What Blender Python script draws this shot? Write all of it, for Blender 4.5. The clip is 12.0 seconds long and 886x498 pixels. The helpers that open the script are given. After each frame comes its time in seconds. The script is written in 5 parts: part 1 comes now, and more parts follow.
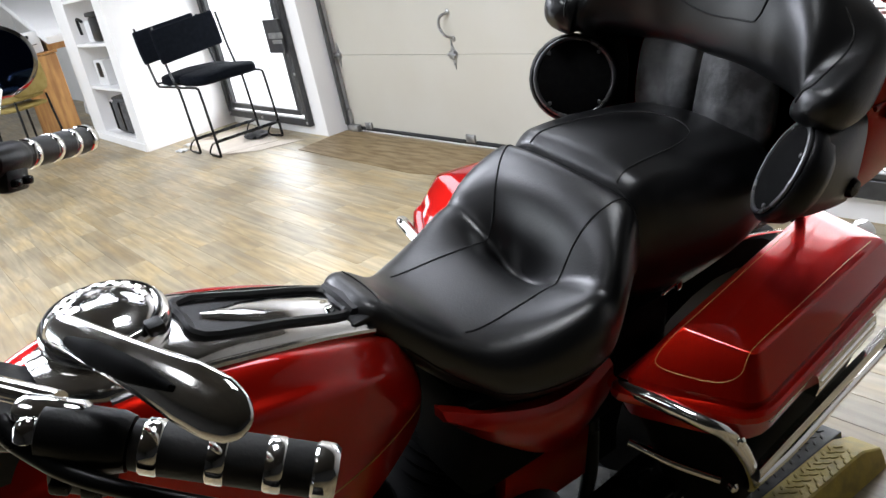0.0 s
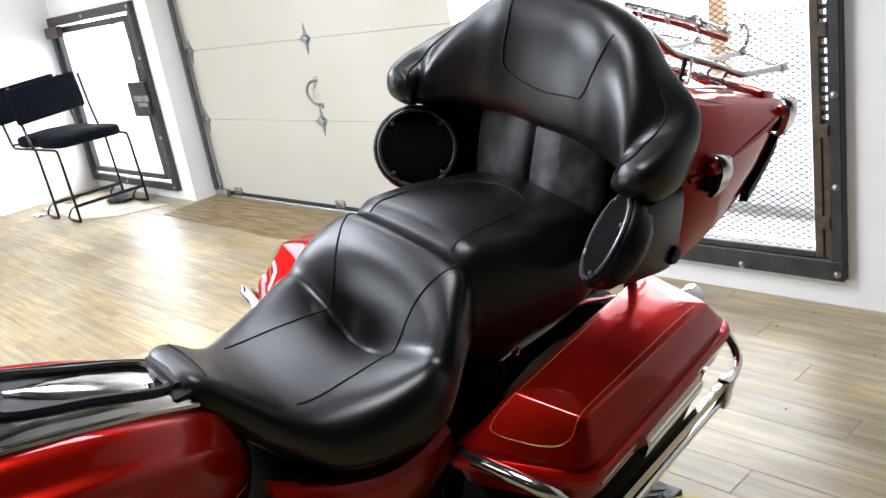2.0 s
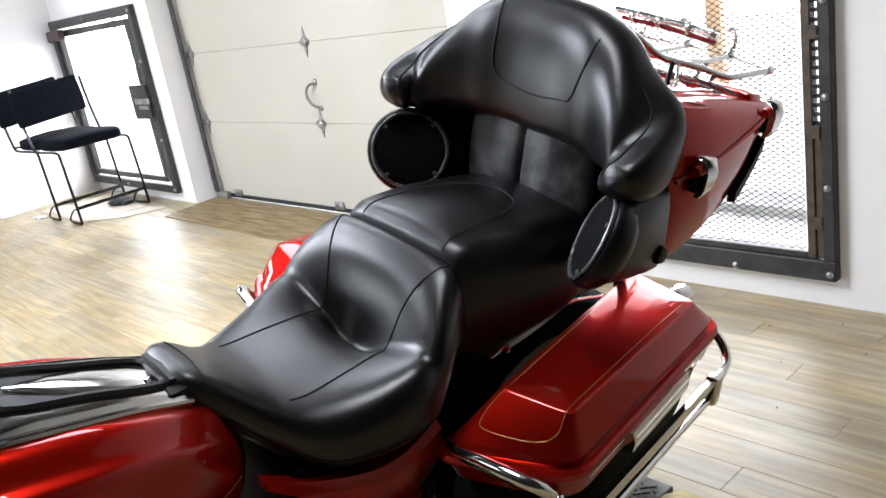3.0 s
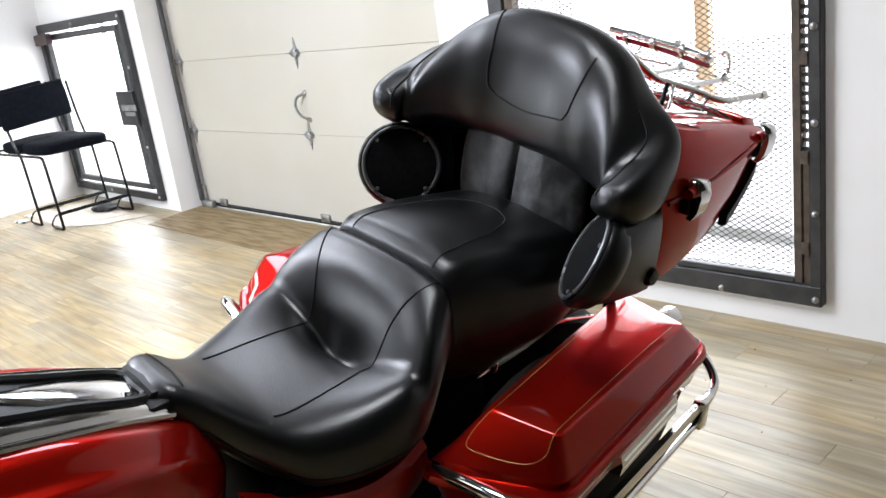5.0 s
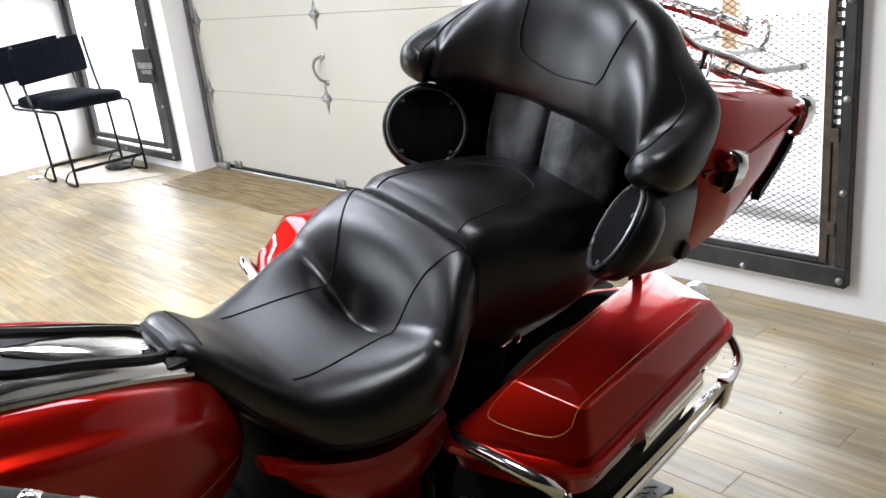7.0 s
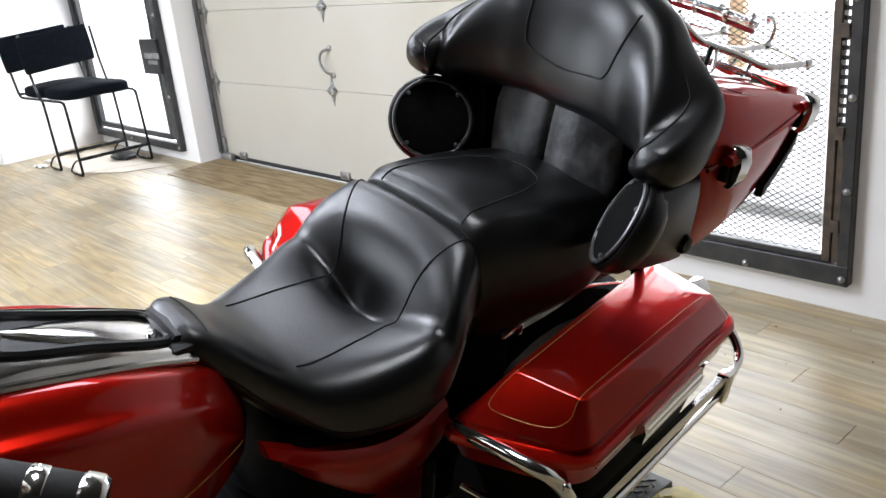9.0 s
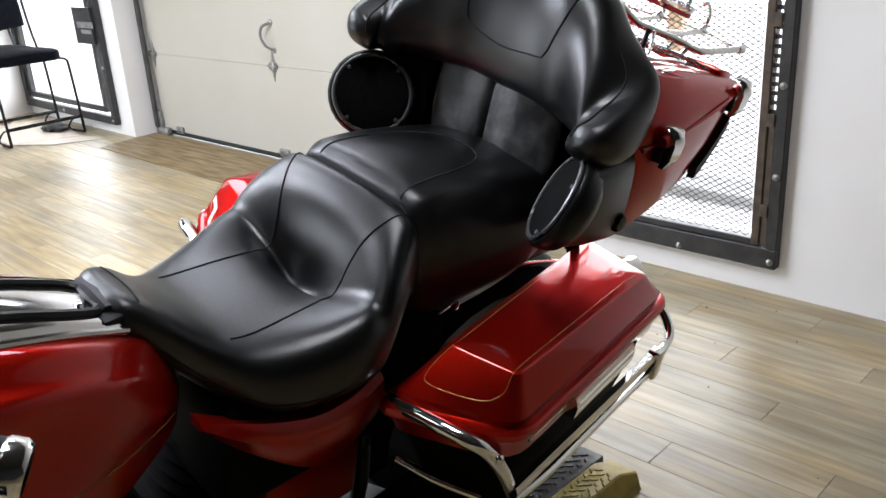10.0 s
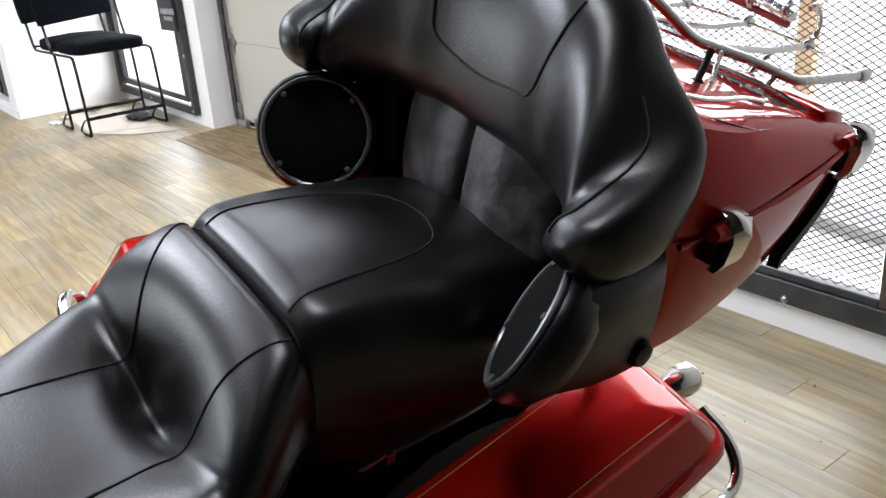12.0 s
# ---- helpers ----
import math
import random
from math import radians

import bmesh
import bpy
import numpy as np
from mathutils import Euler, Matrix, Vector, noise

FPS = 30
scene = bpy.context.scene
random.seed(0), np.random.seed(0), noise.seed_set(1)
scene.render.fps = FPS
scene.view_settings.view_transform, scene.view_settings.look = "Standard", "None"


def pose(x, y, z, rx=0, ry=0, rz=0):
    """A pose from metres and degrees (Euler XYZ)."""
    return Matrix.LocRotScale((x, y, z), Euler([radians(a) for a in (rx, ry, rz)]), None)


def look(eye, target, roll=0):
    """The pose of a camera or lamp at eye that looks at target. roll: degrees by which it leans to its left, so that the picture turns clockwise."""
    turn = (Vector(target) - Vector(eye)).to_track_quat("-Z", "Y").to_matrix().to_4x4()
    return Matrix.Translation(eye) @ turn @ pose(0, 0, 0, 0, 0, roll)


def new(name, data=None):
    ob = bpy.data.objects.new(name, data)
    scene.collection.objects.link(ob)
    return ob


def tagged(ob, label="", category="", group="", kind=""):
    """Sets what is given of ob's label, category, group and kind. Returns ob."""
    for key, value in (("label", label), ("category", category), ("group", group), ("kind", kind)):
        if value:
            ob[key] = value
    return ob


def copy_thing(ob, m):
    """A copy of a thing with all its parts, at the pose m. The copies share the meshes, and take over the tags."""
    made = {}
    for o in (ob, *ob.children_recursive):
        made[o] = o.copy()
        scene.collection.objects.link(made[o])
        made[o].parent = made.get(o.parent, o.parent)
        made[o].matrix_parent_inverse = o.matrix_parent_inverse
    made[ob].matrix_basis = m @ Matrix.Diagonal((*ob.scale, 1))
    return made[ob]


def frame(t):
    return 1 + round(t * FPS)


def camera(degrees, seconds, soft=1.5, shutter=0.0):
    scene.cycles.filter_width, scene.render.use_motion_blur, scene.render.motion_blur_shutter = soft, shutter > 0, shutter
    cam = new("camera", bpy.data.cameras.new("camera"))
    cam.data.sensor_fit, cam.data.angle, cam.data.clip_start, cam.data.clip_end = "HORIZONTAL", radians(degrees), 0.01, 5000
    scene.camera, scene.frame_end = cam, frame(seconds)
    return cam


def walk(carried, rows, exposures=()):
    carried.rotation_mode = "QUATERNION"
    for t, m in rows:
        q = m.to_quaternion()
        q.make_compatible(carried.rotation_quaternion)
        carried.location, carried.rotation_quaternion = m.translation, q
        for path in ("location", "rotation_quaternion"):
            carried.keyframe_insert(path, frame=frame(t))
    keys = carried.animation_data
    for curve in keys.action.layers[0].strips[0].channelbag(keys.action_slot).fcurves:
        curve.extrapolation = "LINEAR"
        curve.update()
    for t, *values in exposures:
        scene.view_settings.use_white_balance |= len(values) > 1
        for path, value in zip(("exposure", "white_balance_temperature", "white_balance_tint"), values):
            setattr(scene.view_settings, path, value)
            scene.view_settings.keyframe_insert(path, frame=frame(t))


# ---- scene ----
cam = camera(55.0, 12.0)
PATH = [
    (0, (0.654, 0.543, 1.339), (-0.94, 1.528, 0.64), -12.2),
    (0.5, (0.661, 0.583, 1.339), (-0.853, 1.723, 0.699), -11.2),
    (1, (0.674, 0.597, 1.325), (-0.776, 1.806, 0.665), -10.5),
    (1.5, (0.691, 0.602, 1.33), (-0.752, 1.843, 0.714), -10.0),
    (2, (0.703, 0.603, 1.333), (-0.739, 1.847, 0.724), -9.7),
    (2.5, (0.721, 0.599, 1.333), (-0.721, 1.842, 0.721), -9.2),
    (3, (0.74, 0.596, 1.336), (-0.706, 1.839, 0.732), -9.8),
    (3.5, (0.754, 0.588, 1.34), (-0.701, 1.841, 0.778), -9.7),
    (5.5, (0.702, 0.603, 1.331), (-0.722, 1.88, 0.745), -7.4),
    (6, (0.69, 0.603, 1.326), (-0.745, 1.855, 0.718), -7.1),
    (6.5, (0.679, 0.604, 1.321), (-0.758, 1.85, 0.701), -6.7),
    (7, (0.67, 0.605, 1.317), (-0.76, 1.849, 0.677), -6.4),
    (9, (0.679, 0.596, 1.314), (-0.754, 1.83, 0.664), -5.7),
    (9.5, (0.683, 0.603, 1.31), (-0.719, 1.855, 0.627), -5.2),
    (10, (0.688, 0.594, 1.304), (-0.641, 1.915, 0.603), -3.5),
    (10.5, (0.699, 0.536, 1.311), (-0.631, 1.881, 0.661), -6.1),
    (11, (0.659, 0.635, 1.294), (-0.648, 1.978, 0.596), -9.3),
    (11.5, (0.615, 0.905, 1.306), (-0.843, 2.074, 0.594), -6.1),
    (12, (0.462, 1.156, 1.278), (-1.047, 2.254, 0.557), -4.1),
]
EXPOSURES = [(0, -0.25, 6250, 10), (0.5, -0.08, 6250, 10), (1.5, 0.10, 6250, 10), (6.5, 0.09, 6250, 10), (7.2, 0.03, 6250, 10), (9, -0.09, 6250, 10), (10.5, -0.08, 6250, 10), (12, -0.25, 6250, 10)]
walk(cam, [(t, look(eye, target, roll)) for t, eye, target, roll in PATH], EXPOSURES)


# ---- light ----
world = bpy.data.worlds.new("world")
scene.world = world
world.use_nodes = True
wn = world.node_tree
sky = wn.nodes.new("ShaderNodeTexSky")
sky.sky_type, sky.sun_disc = "NISHITA", False
sky.sun_elevation, sky.sun_rotation = radians(50), radians(20)
wn.nodes["Background"].inputs["Strength"].default_value = 0.15
wn.links.new(sky.outputs["Color"], wn.nodes["Background"].inputs["Color"])
sun = new("sun", bpy.data.lights.new("sun", "SUN"))
sun.data.energy, sun.data.angle, sun.data.color = 1.0, radians(12), (1, 0.96, 0.9)
sun.matrix_world = look((0, 20, 24), (0, 0, 0))


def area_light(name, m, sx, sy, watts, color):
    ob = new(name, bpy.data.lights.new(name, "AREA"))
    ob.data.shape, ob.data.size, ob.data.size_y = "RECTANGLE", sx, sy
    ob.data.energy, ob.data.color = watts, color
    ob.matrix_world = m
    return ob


# added fill panels and small spots under the ceiling, and an added unseen window-sized fill behind the camera
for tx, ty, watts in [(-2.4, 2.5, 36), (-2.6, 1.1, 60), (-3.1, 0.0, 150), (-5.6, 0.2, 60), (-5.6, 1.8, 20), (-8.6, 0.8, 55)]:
    area_light("ceiling_fill_light", look((tx, ty, 2.95), (tx, ty, 0)), 1.4, 1.0, watts, (0.93, 0.95, 1.03))
for tx, ty, watts in [(-0.15, 1.35, 26), (-0.75, -0.7, 5)]:
    area_light("ceiling_spot_light", look((tx, ty, 2.95), (tx, ty, 0)), 0.55, 0.55, watts, (0.97, 0.98, 1.0))
area_light("south_fill_light", look((-8.8, -4.95, 1.6), (-8.8, 0, 1.6)), 6.4, 2.2, 330, (0.93, 0.96, 1.0))


# ---- materials ----
def material(name, color, rough=0.5, metal=0.0, color2=None, scale=8.0, bump=0.0, bump_scale=60.0, coat=0.0, stretch=(1, 1, 1), detail=6.0, spec=0.5, mix=(0.35, 0.65), rvar=0.0, coords="Object", crease=0.0):
    m = bpy.data.materials.new(name)
    m.use_nodes = True
    n, l = m.node_tree.nodes, m.node_tree.links
    b = n["Principled BSDF"]
    b.inputs["Base Color"].default_value = (*color, 1)
    b.inputs["Roughness"].default_value = rough
    b.inputs["Metallic"].default_value = metal
    b.inputs["Coat Weight"].default_value = coat
    b.inputs["Coat Roughness"].default_value = 0.04
    b.inputs["Specular IOR Level"].default_value = spec
    tc = n.new("ShaderNodeTexCoord")
    mp = n.new("ShaderNodeMapping")
    mp.inputs["Scale"].default_value = stretch
    l.new(tc.outputs[coords], mp.inputs["Vector"])
    if color2 or rvar:
        no = n.new("ShaderNodeTexNoise")
        no.inputs["Scale"].default_value, no.inputs["Detail"].default_value = scale, detail
        l.new(mp.outputs["Vector"], no.inputs["Vector"])
        ra = n.new("ShaderNodeMapRange")
        ra.inputs["From Min"].default_value, ra.inputs["From Max"].default_value = mix
        l.new(no.outputs["Fac"], ra.inputs["Value"])
        if color2:
            mx = n.new("ShaderNodeMix")
            mx.data_type = "RGBA"
            mx.inputs["A"].default_value, mx.inputs["B"].default_value = (*color, 1), (*color2, 1)
            l.new(ra.outputs["Result"], mx.inputs["Factor"])
            l.new(mx.outputs["Result"], b.inputs["Base Color"])
        if rvar:
            rr = n.new("ShaderNodeMapRange")
            rr.inputs["To Min"].default_value, rr.inputs["To Max"].default_value = max(0.02, rough - rvar), rough + rvar
            l.new(ra.outputs["Result"], rr.inputs["Value"])
            l.new(rr.outputs["Result"], b.inputs["Roughness"])
    if bump:
        nb = n.new("ShaderNodeTexNoise")
        nb.inputs["Scale"].default_value, nb.inputs["Detail"].default_value = bump_scale, 5
        l.new(mp.outputs["Vector"], nb.inputs["Vector"])
        bp = n.new("ShaderNodeBump")
        bp.inputs["Strength"].default_value, bp.inputs["Distance"].default_value = bump, 0.004
        l.new(nb.outputs["Fac"], bp.inputs["Height"])
        l.new(bp.outputs["Normal"], b.inputs["Normal"])
        if crease:
            nc = n.new("ShaderNodeTexNoise")
            nc.inputs["Scale"].default_value, nc.inputs["Detail"].default_value, nc.inputs["Distortion"].default_value = 24, 3, 1.2
            l.new(mp.outputs["Vector"], nc.inputs["Vector"])
            bc = n.new("ShaderNodeBump")
            bc.inputs["Strength"].default_value, bc.inputs["Distance"].default_value = crease, 0.01
            l.new(nc.outputs["Fac"], bc.inputs["Height"])
            l.new(bc.outputs["Normal"], bp.inputs["Normal"])
    return m


def glow(name, color, strength):
    m = bpy.data.materials.new(name)
    m.use_nodes = True
    n, l = m.node_tree.nodes, m.node_tree.links
    e = n.new("ShaderNodeEmission")
    e.inputs["Color"].default_value, e.inputs["Strength"].default_value = (*color, 1), strength
    l.new(e.outputs["Emission"], n["Material Output"].inputs["Surface"])
    return m


LEATHER = material("black_leather", (0.0014, 0.0014, 0.0016), 0.35, color2=(0.006, 0.006, 0.0063), scale=9, bump=0.10, bump_scale=260, rvar=0.05, spec=0.6, mix=(0.25, 0.8), crease=0.018)
SUEDE = material("worn_black_leather", (0.03, 0.03, 0.031), 0.55, color2=(0.17, 0.17, 0.172), scale=17, bump=1.0, bump_scale=30, rvar=0.1, mix=(0.36, 0.74))
RED = material("dark_red_paint", (0.37, 0.0065, 0.0025), 0.36, 0.75, color2=(0.42, 0.009, 0.003), scale=5, coat=1.0, bump=0.02, bump_scale=900, spec=0.1)
RED.node_tree.nodes["Principled BSDF"].inputs["Specular Tint"].default_value = (0.65, 0.04, 0.02, 1)
CHROME = material("chrome", (0.86, 0.85, 0.83), 0.11, 1.0, rvar=0.05, scale=30)
SATIN_CHROME = material("satin_chrome", (0.84, 0.835, 0.82), 0.24, 1.0, rvar=0.05, scale=30)
BLACK_PLASTIC = material("black_plastic", (0.004, 0.004, 0.0045), 0.36, color2=(0.007, 0.007, 0.007), bump=0.1, bump_scale=300, spec=0.28)
BLACK_PAINT = material("black_frame_paint", (0.005, 0.005, 0.005), 0.28, rvar=0.08, scale=20, spec=0.22)
RUBBER = material("black_rubber", (0.010, 0.010, 0.010), 0.6, color2=(0.018, 0.018, 0.018), bump=0.15, bump_scale=200)
WHITE_WALL = material("white_wall_paint", (0.88, 0.87, 0.855), 0.6, color2=(0.82, 0.807, 0.78), scale=1.4, bump=0.15, bump_scale=40, mix=(0.45, 0.75))
GARAGE = material("cream_door_paint", (0.52, 0.50, 0.435), 0.5, color2=(0.48, 0.453, 0.375), scale=1.2, bump=0.08, bump_scale=90, mix=(0.4, 0.75))
STEEL = material("galvanised_steel", (0.45, 0.45, 0.44), 0.38, 0.9, color2=(0.30, 0.30, 0.30), scale=25)
# unseen ceiling, kept dark so that the leather reflects little
CEIL = material("ceiling_paint", (0.05, 0.049, 0.048), 0.85, color2=(0.04, 0.039, 0.038), scale=2)
OUTSIDE = glow("bright_daylight", (0.97, 0.985, 1.0), 11.0)
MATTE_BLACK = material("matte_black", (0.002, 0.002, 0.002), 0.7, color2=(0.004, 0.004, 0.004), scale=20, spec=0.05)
DUSTY = material("dusty_black_leather", (0.0022, 0.0022, 0.0024), 0.35, color2=(0.010, 0.010, 0.0105), scale=11, bump=0.06, bump_scale=320, rvar=0.02, spec=0.6, mix=(0.45, 0.75))
# unseen south and east walls, near black to hold down fill and reflections
DARK_WALL = material("dark_unseen_wall", (0.03, 0.03, 0.03), 0.75, color2=(0.022, 0.022, 0.022), scale=1.5)
GROOVE = material("floor_joint", (0.33, 0.275, 0.18), 0.6, color2=(0.27, 0.22, 0.145), scale=8)
PAVING = material("pale_concrete", (0.55, 0.54, 0.52), 0.8, color2=(0.45, 0.44, 0.42), scale=2, bump=0.2)
ASPHALT = material("grey_kerb", (0.30, 0.30, 0.29), 0.8, color2=(0.24, 0.24, 0.23), scale=10)
DARK_STEEL = material("dull_dark_steel", (0.16, 0.16, 0.16), 0.45, 0.8, color2=(0.10, 0.10, 0.10), scale=14)
GATE_STEEL = material("black_gate_paint", (0.016, 0.0165, 0.018), 0.42, color2=(0.035, 0.035, 0.035), scale=16, bump=0.15, bump_scale=80)
RUST_STEEL = material("rusty_brown_steel", (0.045, 0.033, 0.024), 0.6, color2=(0.09, 0.064, 0.042), scale=24, bump=0.25, bump_scale=90)
DARK_PLASTIC_RED = material("dark_plum_plastic", (0.06, 0.02, 0.025), 0.5, color2=(0.03, 0.02, 0.02), scale=20)
ORANGE_WOOD = material("orange_brown_wood", (0.52, 0.28, 0.09), 0.5, color2=(0.32, 0.15, 0.05), scale=6, stretch=(4, 4, 0.5), bump=0.08)
PALE_TIMBER = material("pale_timber", (0.58, 0.40, 0.25), 0.6, color2=(0.46, 0.30, 0.17), scale=6, stretch=(4, 4, 0.5), bump=0.08)
PALE_GREY = material("pale_grey_paint", (0.6, 0.6, 0.6), 0.6, color2=(0.5, 0.5, 0.5), scale=5)
FABRIC = material("black_fabric", (0.0025, 0.0035, 0.006), 0.9, color2=(0.005, 0.0065, 0.010), scale=30, bump=0.4, bump_scale=500, spec=0.08)
GREY_FABRIC = material("dark_grey_fabric", (0.06, 0.06, 0.062), 0.9, color2=(0.1, 0.1, 0.1), scale=20, bump=0.4, bump_scale=300)
OLIVE = material("olive_upholstery", (0.28, 0.205, 0.05), 0.8, color2=(0.34, 0.26, 0.08), scale=12, bump=0.3, bump_scale=300)
CARD = material("pale_cardboard", (0.62, 0.55, 0.46), 0.8, color2=(0.55, 0.48, 0.40), scale=7, bump=0.1)
PAPER = material("white_paper_plastic", (0.78, 0.78, 0.77), 0.55, color2=(0.70, 0.70, 0.69), scale=9)
LEAF = material("dry_leaf", (0.10, 0.07, 0.04), 0.8, color2=(0.16, 0.11, 0.06), scale=30)
OLD_BOARD = material("old_brown_board", (0.27, 0.19, 0.085), 0.5, color2=(0.17, 0.115, 0.05), scale=5, stretch=(0.8, 6, 1), bump=0.15, bump_scale=40, rvar=0.1)
THREAD = material("black_thread", (0.006, 0.006, 0.006), 0.8, color2=(0.012, 0.012, 0.012), scale=200)
GRILLE = material("speaker_cloth", (0.003, 0.003, 0.0035), 0.9, color2=(0.006, 0.006, 0.006), scale=80, bump=0.5, bump_scale=900, spec=0.1)
RING_GREY = material("satin_grey_ring", (0.13, 0.13, 0.13), 0.32, 0.6, rvar=0.08, scale=30)
RED_LENS = material("red_lens", (0.16, 0.008, 0.012), 0.2, coat=0.3, color2=(0.22, 0.012, 0.015), scale=60)
PALE_LENS = material("pale_lens", (0.65, 0.62, 0.55), 0.12, coat=0.6, color2=(0.55, 0.5, 0.42), scale=60)
GOLD = material("gold_pinstripe", (0.55, 0.30, 0.08), 0.35, 0.3, color2=(0.45, 0.24, 0.06), scale=40)
# dark blue base colour stands in for the dark surroundings the glass reflects
MIRROR = material("mirror_dark_reflection", (0.03, 0.055, 0.14), 0.03, 1.0, rvar=0.01, scale=10)
YELLOW = material("worn_yellow_paint", (0.52, 0.40, 0.075), 0.55, color2=(0.34, 0.27, 0.07), scale=22, bump=0.15, bump_scale=120, mix=(0.45, 0.7))
PLATE_BLACK = material("dark_diamond_plate", (0.045, 0.047, 0.05), 0.38, 0.5, color2=(0.09, 0.09, 0.09), scale=30, bump=0.1)


def plank_material():
    """Yellow-brown laminate: each plank its own tone, grain along x, darker smudges."""
    m = bpy.data.materials.new("wood_plank")
    m.use_nodes = True
    n, l = m.node_tree.nodes, m.node_tree.links
    b = n["Principled BSDF"]
    b.inputs["Specular IOR Level"].default_value = 0.8
    geo, info, tc = n.new("ShaderNodeNewGeometry"), n.new("ShaderNodeObjectInfo"), n.new("ShaderNodeTexCoord")
    add = n.new("ShaderNodeMath")
    l.new(geo.outputs["Random Per Island"], add.inputs[0])
    l.new(info.outputs["Random"], add.inputs[1])
    fr = n.new("ShaderNodeMath")
    fr.operation = "FRACT"
    l.new(add.outputs[0], fr.inputs[0])
    ramp = n.new("ShaderNodeValToRGB")
    e = ramp.color_ramp.elements
    e[0].position, e[0].color = 0.0, (0.33, 0.268, 0.165, 1)
    e[1].position, e[1].color = 1.0, (0.47, 0.395, 0.25, 1)
    for p, c in ((0.18, (0.37, 0.305, 0.188, 1)), (0.45, (0.405, 0.335, 0.21, 1)), (0.75, (0.44, 0.367, 0.23, 1))):
        x = e.new(p)
        x.color = c
    l.new(fr.outputs[0], ramp.inputs["Fac"])
    off = n.new("ShaderNodeCombineXYZ")
    mul = n.new("ShaderNodeMath")
    mul.operation, mul.inputs[1].default_value = "MULTIPLY", 37.0
    l.new(fr.outputs[0], mul.inputs[0])
    l.new(mul.outputs[0], off.inputs["X"])
    l.new(mul.outputs[0], off.inputs["Y"])
    vec = n.new("ShaderNodeVectorMath")
    l.new(geo.outputs["Position"], vec.inputs[0])
    l.new(off.outputs["Vector"], vec.inputs[1])
    mp = n.new("ShaderNodeMapping")
    mp.inputs["Scale"].default_value = (1.2, 16, 1)
    l.new(vec.outputs[0], mp.inputs["Vector"])
    g = n.new("ShaderNodeTexNoise")
    g.inputs["Scale"].default_value, g.inputs["Detail"].default_value, g.inputs["Distortion"].default_value = 2.2, 8, 0.6
    l.new(mp.outputs["Vector"], g.inputs["Vector"])
    gr = n.new("ShaderNodeMapRange")
    gr.inputs["From Min"].default_value, gr.inputs["From Max"].default_value = 0.36, 0.66
    gr.inputs["To Min"].default_value, gr.inputs["To Max"].default_value = 0.70, 1.12
    l.new(g.outputs["Fac"], gr.inputs["Value"])
    big = n.new("ShaderNodeTexNoise")
    big.inputs["Scale"].default_value, big.inputs["Detail"].default_value = 1.6, 5
    l.new(geo.outputs["Position"], big.inputs["Vector"])
    br = n.new("ShaderNodeMapRange")
    br.inputs["From Min"].default_value, br.inputs["From Max"].default_value = 0.35, 0.65
    br.inputs["To Min"].default_value, br.inputs["To Max"].default_value = 0.74, 1.14
    l.new(big.outputs["Fac"], br.inputs["Value"])
    mm = n.new("ShaderNodeMath")
    mm.operation = "MULTIPLY"
    l.new(gr.outputs["Result"], mm.inputs[0])
    l.new(br.outputs["Result"], mm.inputs[1])
    sc = n.new("ShaderNodeVectorMath")
    sc.operation = "SCALE"
    l.new(ramp.outputs["Color"], sc.inputs[0])
    l.new(mm.outputs[0], sc.inputs["Scale"])
    patch = n.new("ShaderNodeTexNoise")
    patch.inputs["Scale"].default_value, patch.inputs["Detail"].default_value = 1.0, 4
    streak = n.new("ShaderNodeMapping")
    streak.inputs["Scale"].default_value = (1.6, 7, 1)
    l.new(vec.outputs[0], streak.inputs["Vector"])
    l.new(streak.outputs["Vector"], patch.inputs["Vector"])
    pr = n.new("ShaderNodeMapRange")
    pr.inputs["From Min"].default_value, pr.inputs["From Max"].default_value = 0.44, 0.62
    pr.inputs["To Min"].default_value, pr.inputs["To Max"].default_value = 0.0, 0.75
    l.new(patch.outputs["Fac"], pr.inputs["Value"])
    tint = n.new("ShaderNodeMix")
    tint.data_type, tint.blend_type = "RGBA", "MULTIPLY"
    tint.inputs["B"].default_value = (0.95, 0.82, 0.55, 1)
    l.new(pr.outputs["Result"], tint.inputs["Factor"])
    l.new(sc.outputs[0], tint.inputs["A"])
    l.new(tint.outputs["Result"], b.inputs["Base Color"])
    rr = n.new("ShaderNodeMapRange")
    rr.inputs["To Min"].default_value, rr.inputs["To Max"].default_value = 0.34, 0.48
    l.new(big.outputs["Fac"], rr.inputs["Value"])
    l.new(rr.outputs["Result"], b.inputs["Roughness"])
    bp = n.new("ShaderNodeBump")
    bp.inputs["Strength"].default_value, bp.inputs["Distance"].default_value = 0.12, 0.002
    l.new(g.outputs["Fac"], bp.inputs["Height"])
    l.new(bp.outputs["Normal"], b.inputs["Normal"])
    return m


PLANK = plank_material()


# ---- mesh tools ----
from mathutils.bvhtree import BVHTree


def finish(bm, smooth=True, angle=40):
    bmesh.ops.recalc_face_normals(bm, faces=bm.faces)
    me = bpy.data.meshes.new("mesh")
    bm.to_mesh(me)
    bm.free()
    if smooth:
        me.shade_smooth()
        me.set_sharp_from_angle(angle=radians(angle))
    return me


def part(name, bm, mat, parent=None, label="", m=None, smooth=True, angle=40):
    ob = new(name, finish(bm, smooth, angle))
    ob.data.materials.append(mat)
    if parent is not None:
        ob.parent = parent
    if m is not None:
        ob.matrix_local = m
    if label:
        tagged(ob, label)
    return ob


def thing(name, label, category, m=None, group=""):
    ob = new(name)
    ob.empty_display_size = 0.1
    if m is not None:
        ob.matrix_world = m
    return tagged(ob, label, category, group)


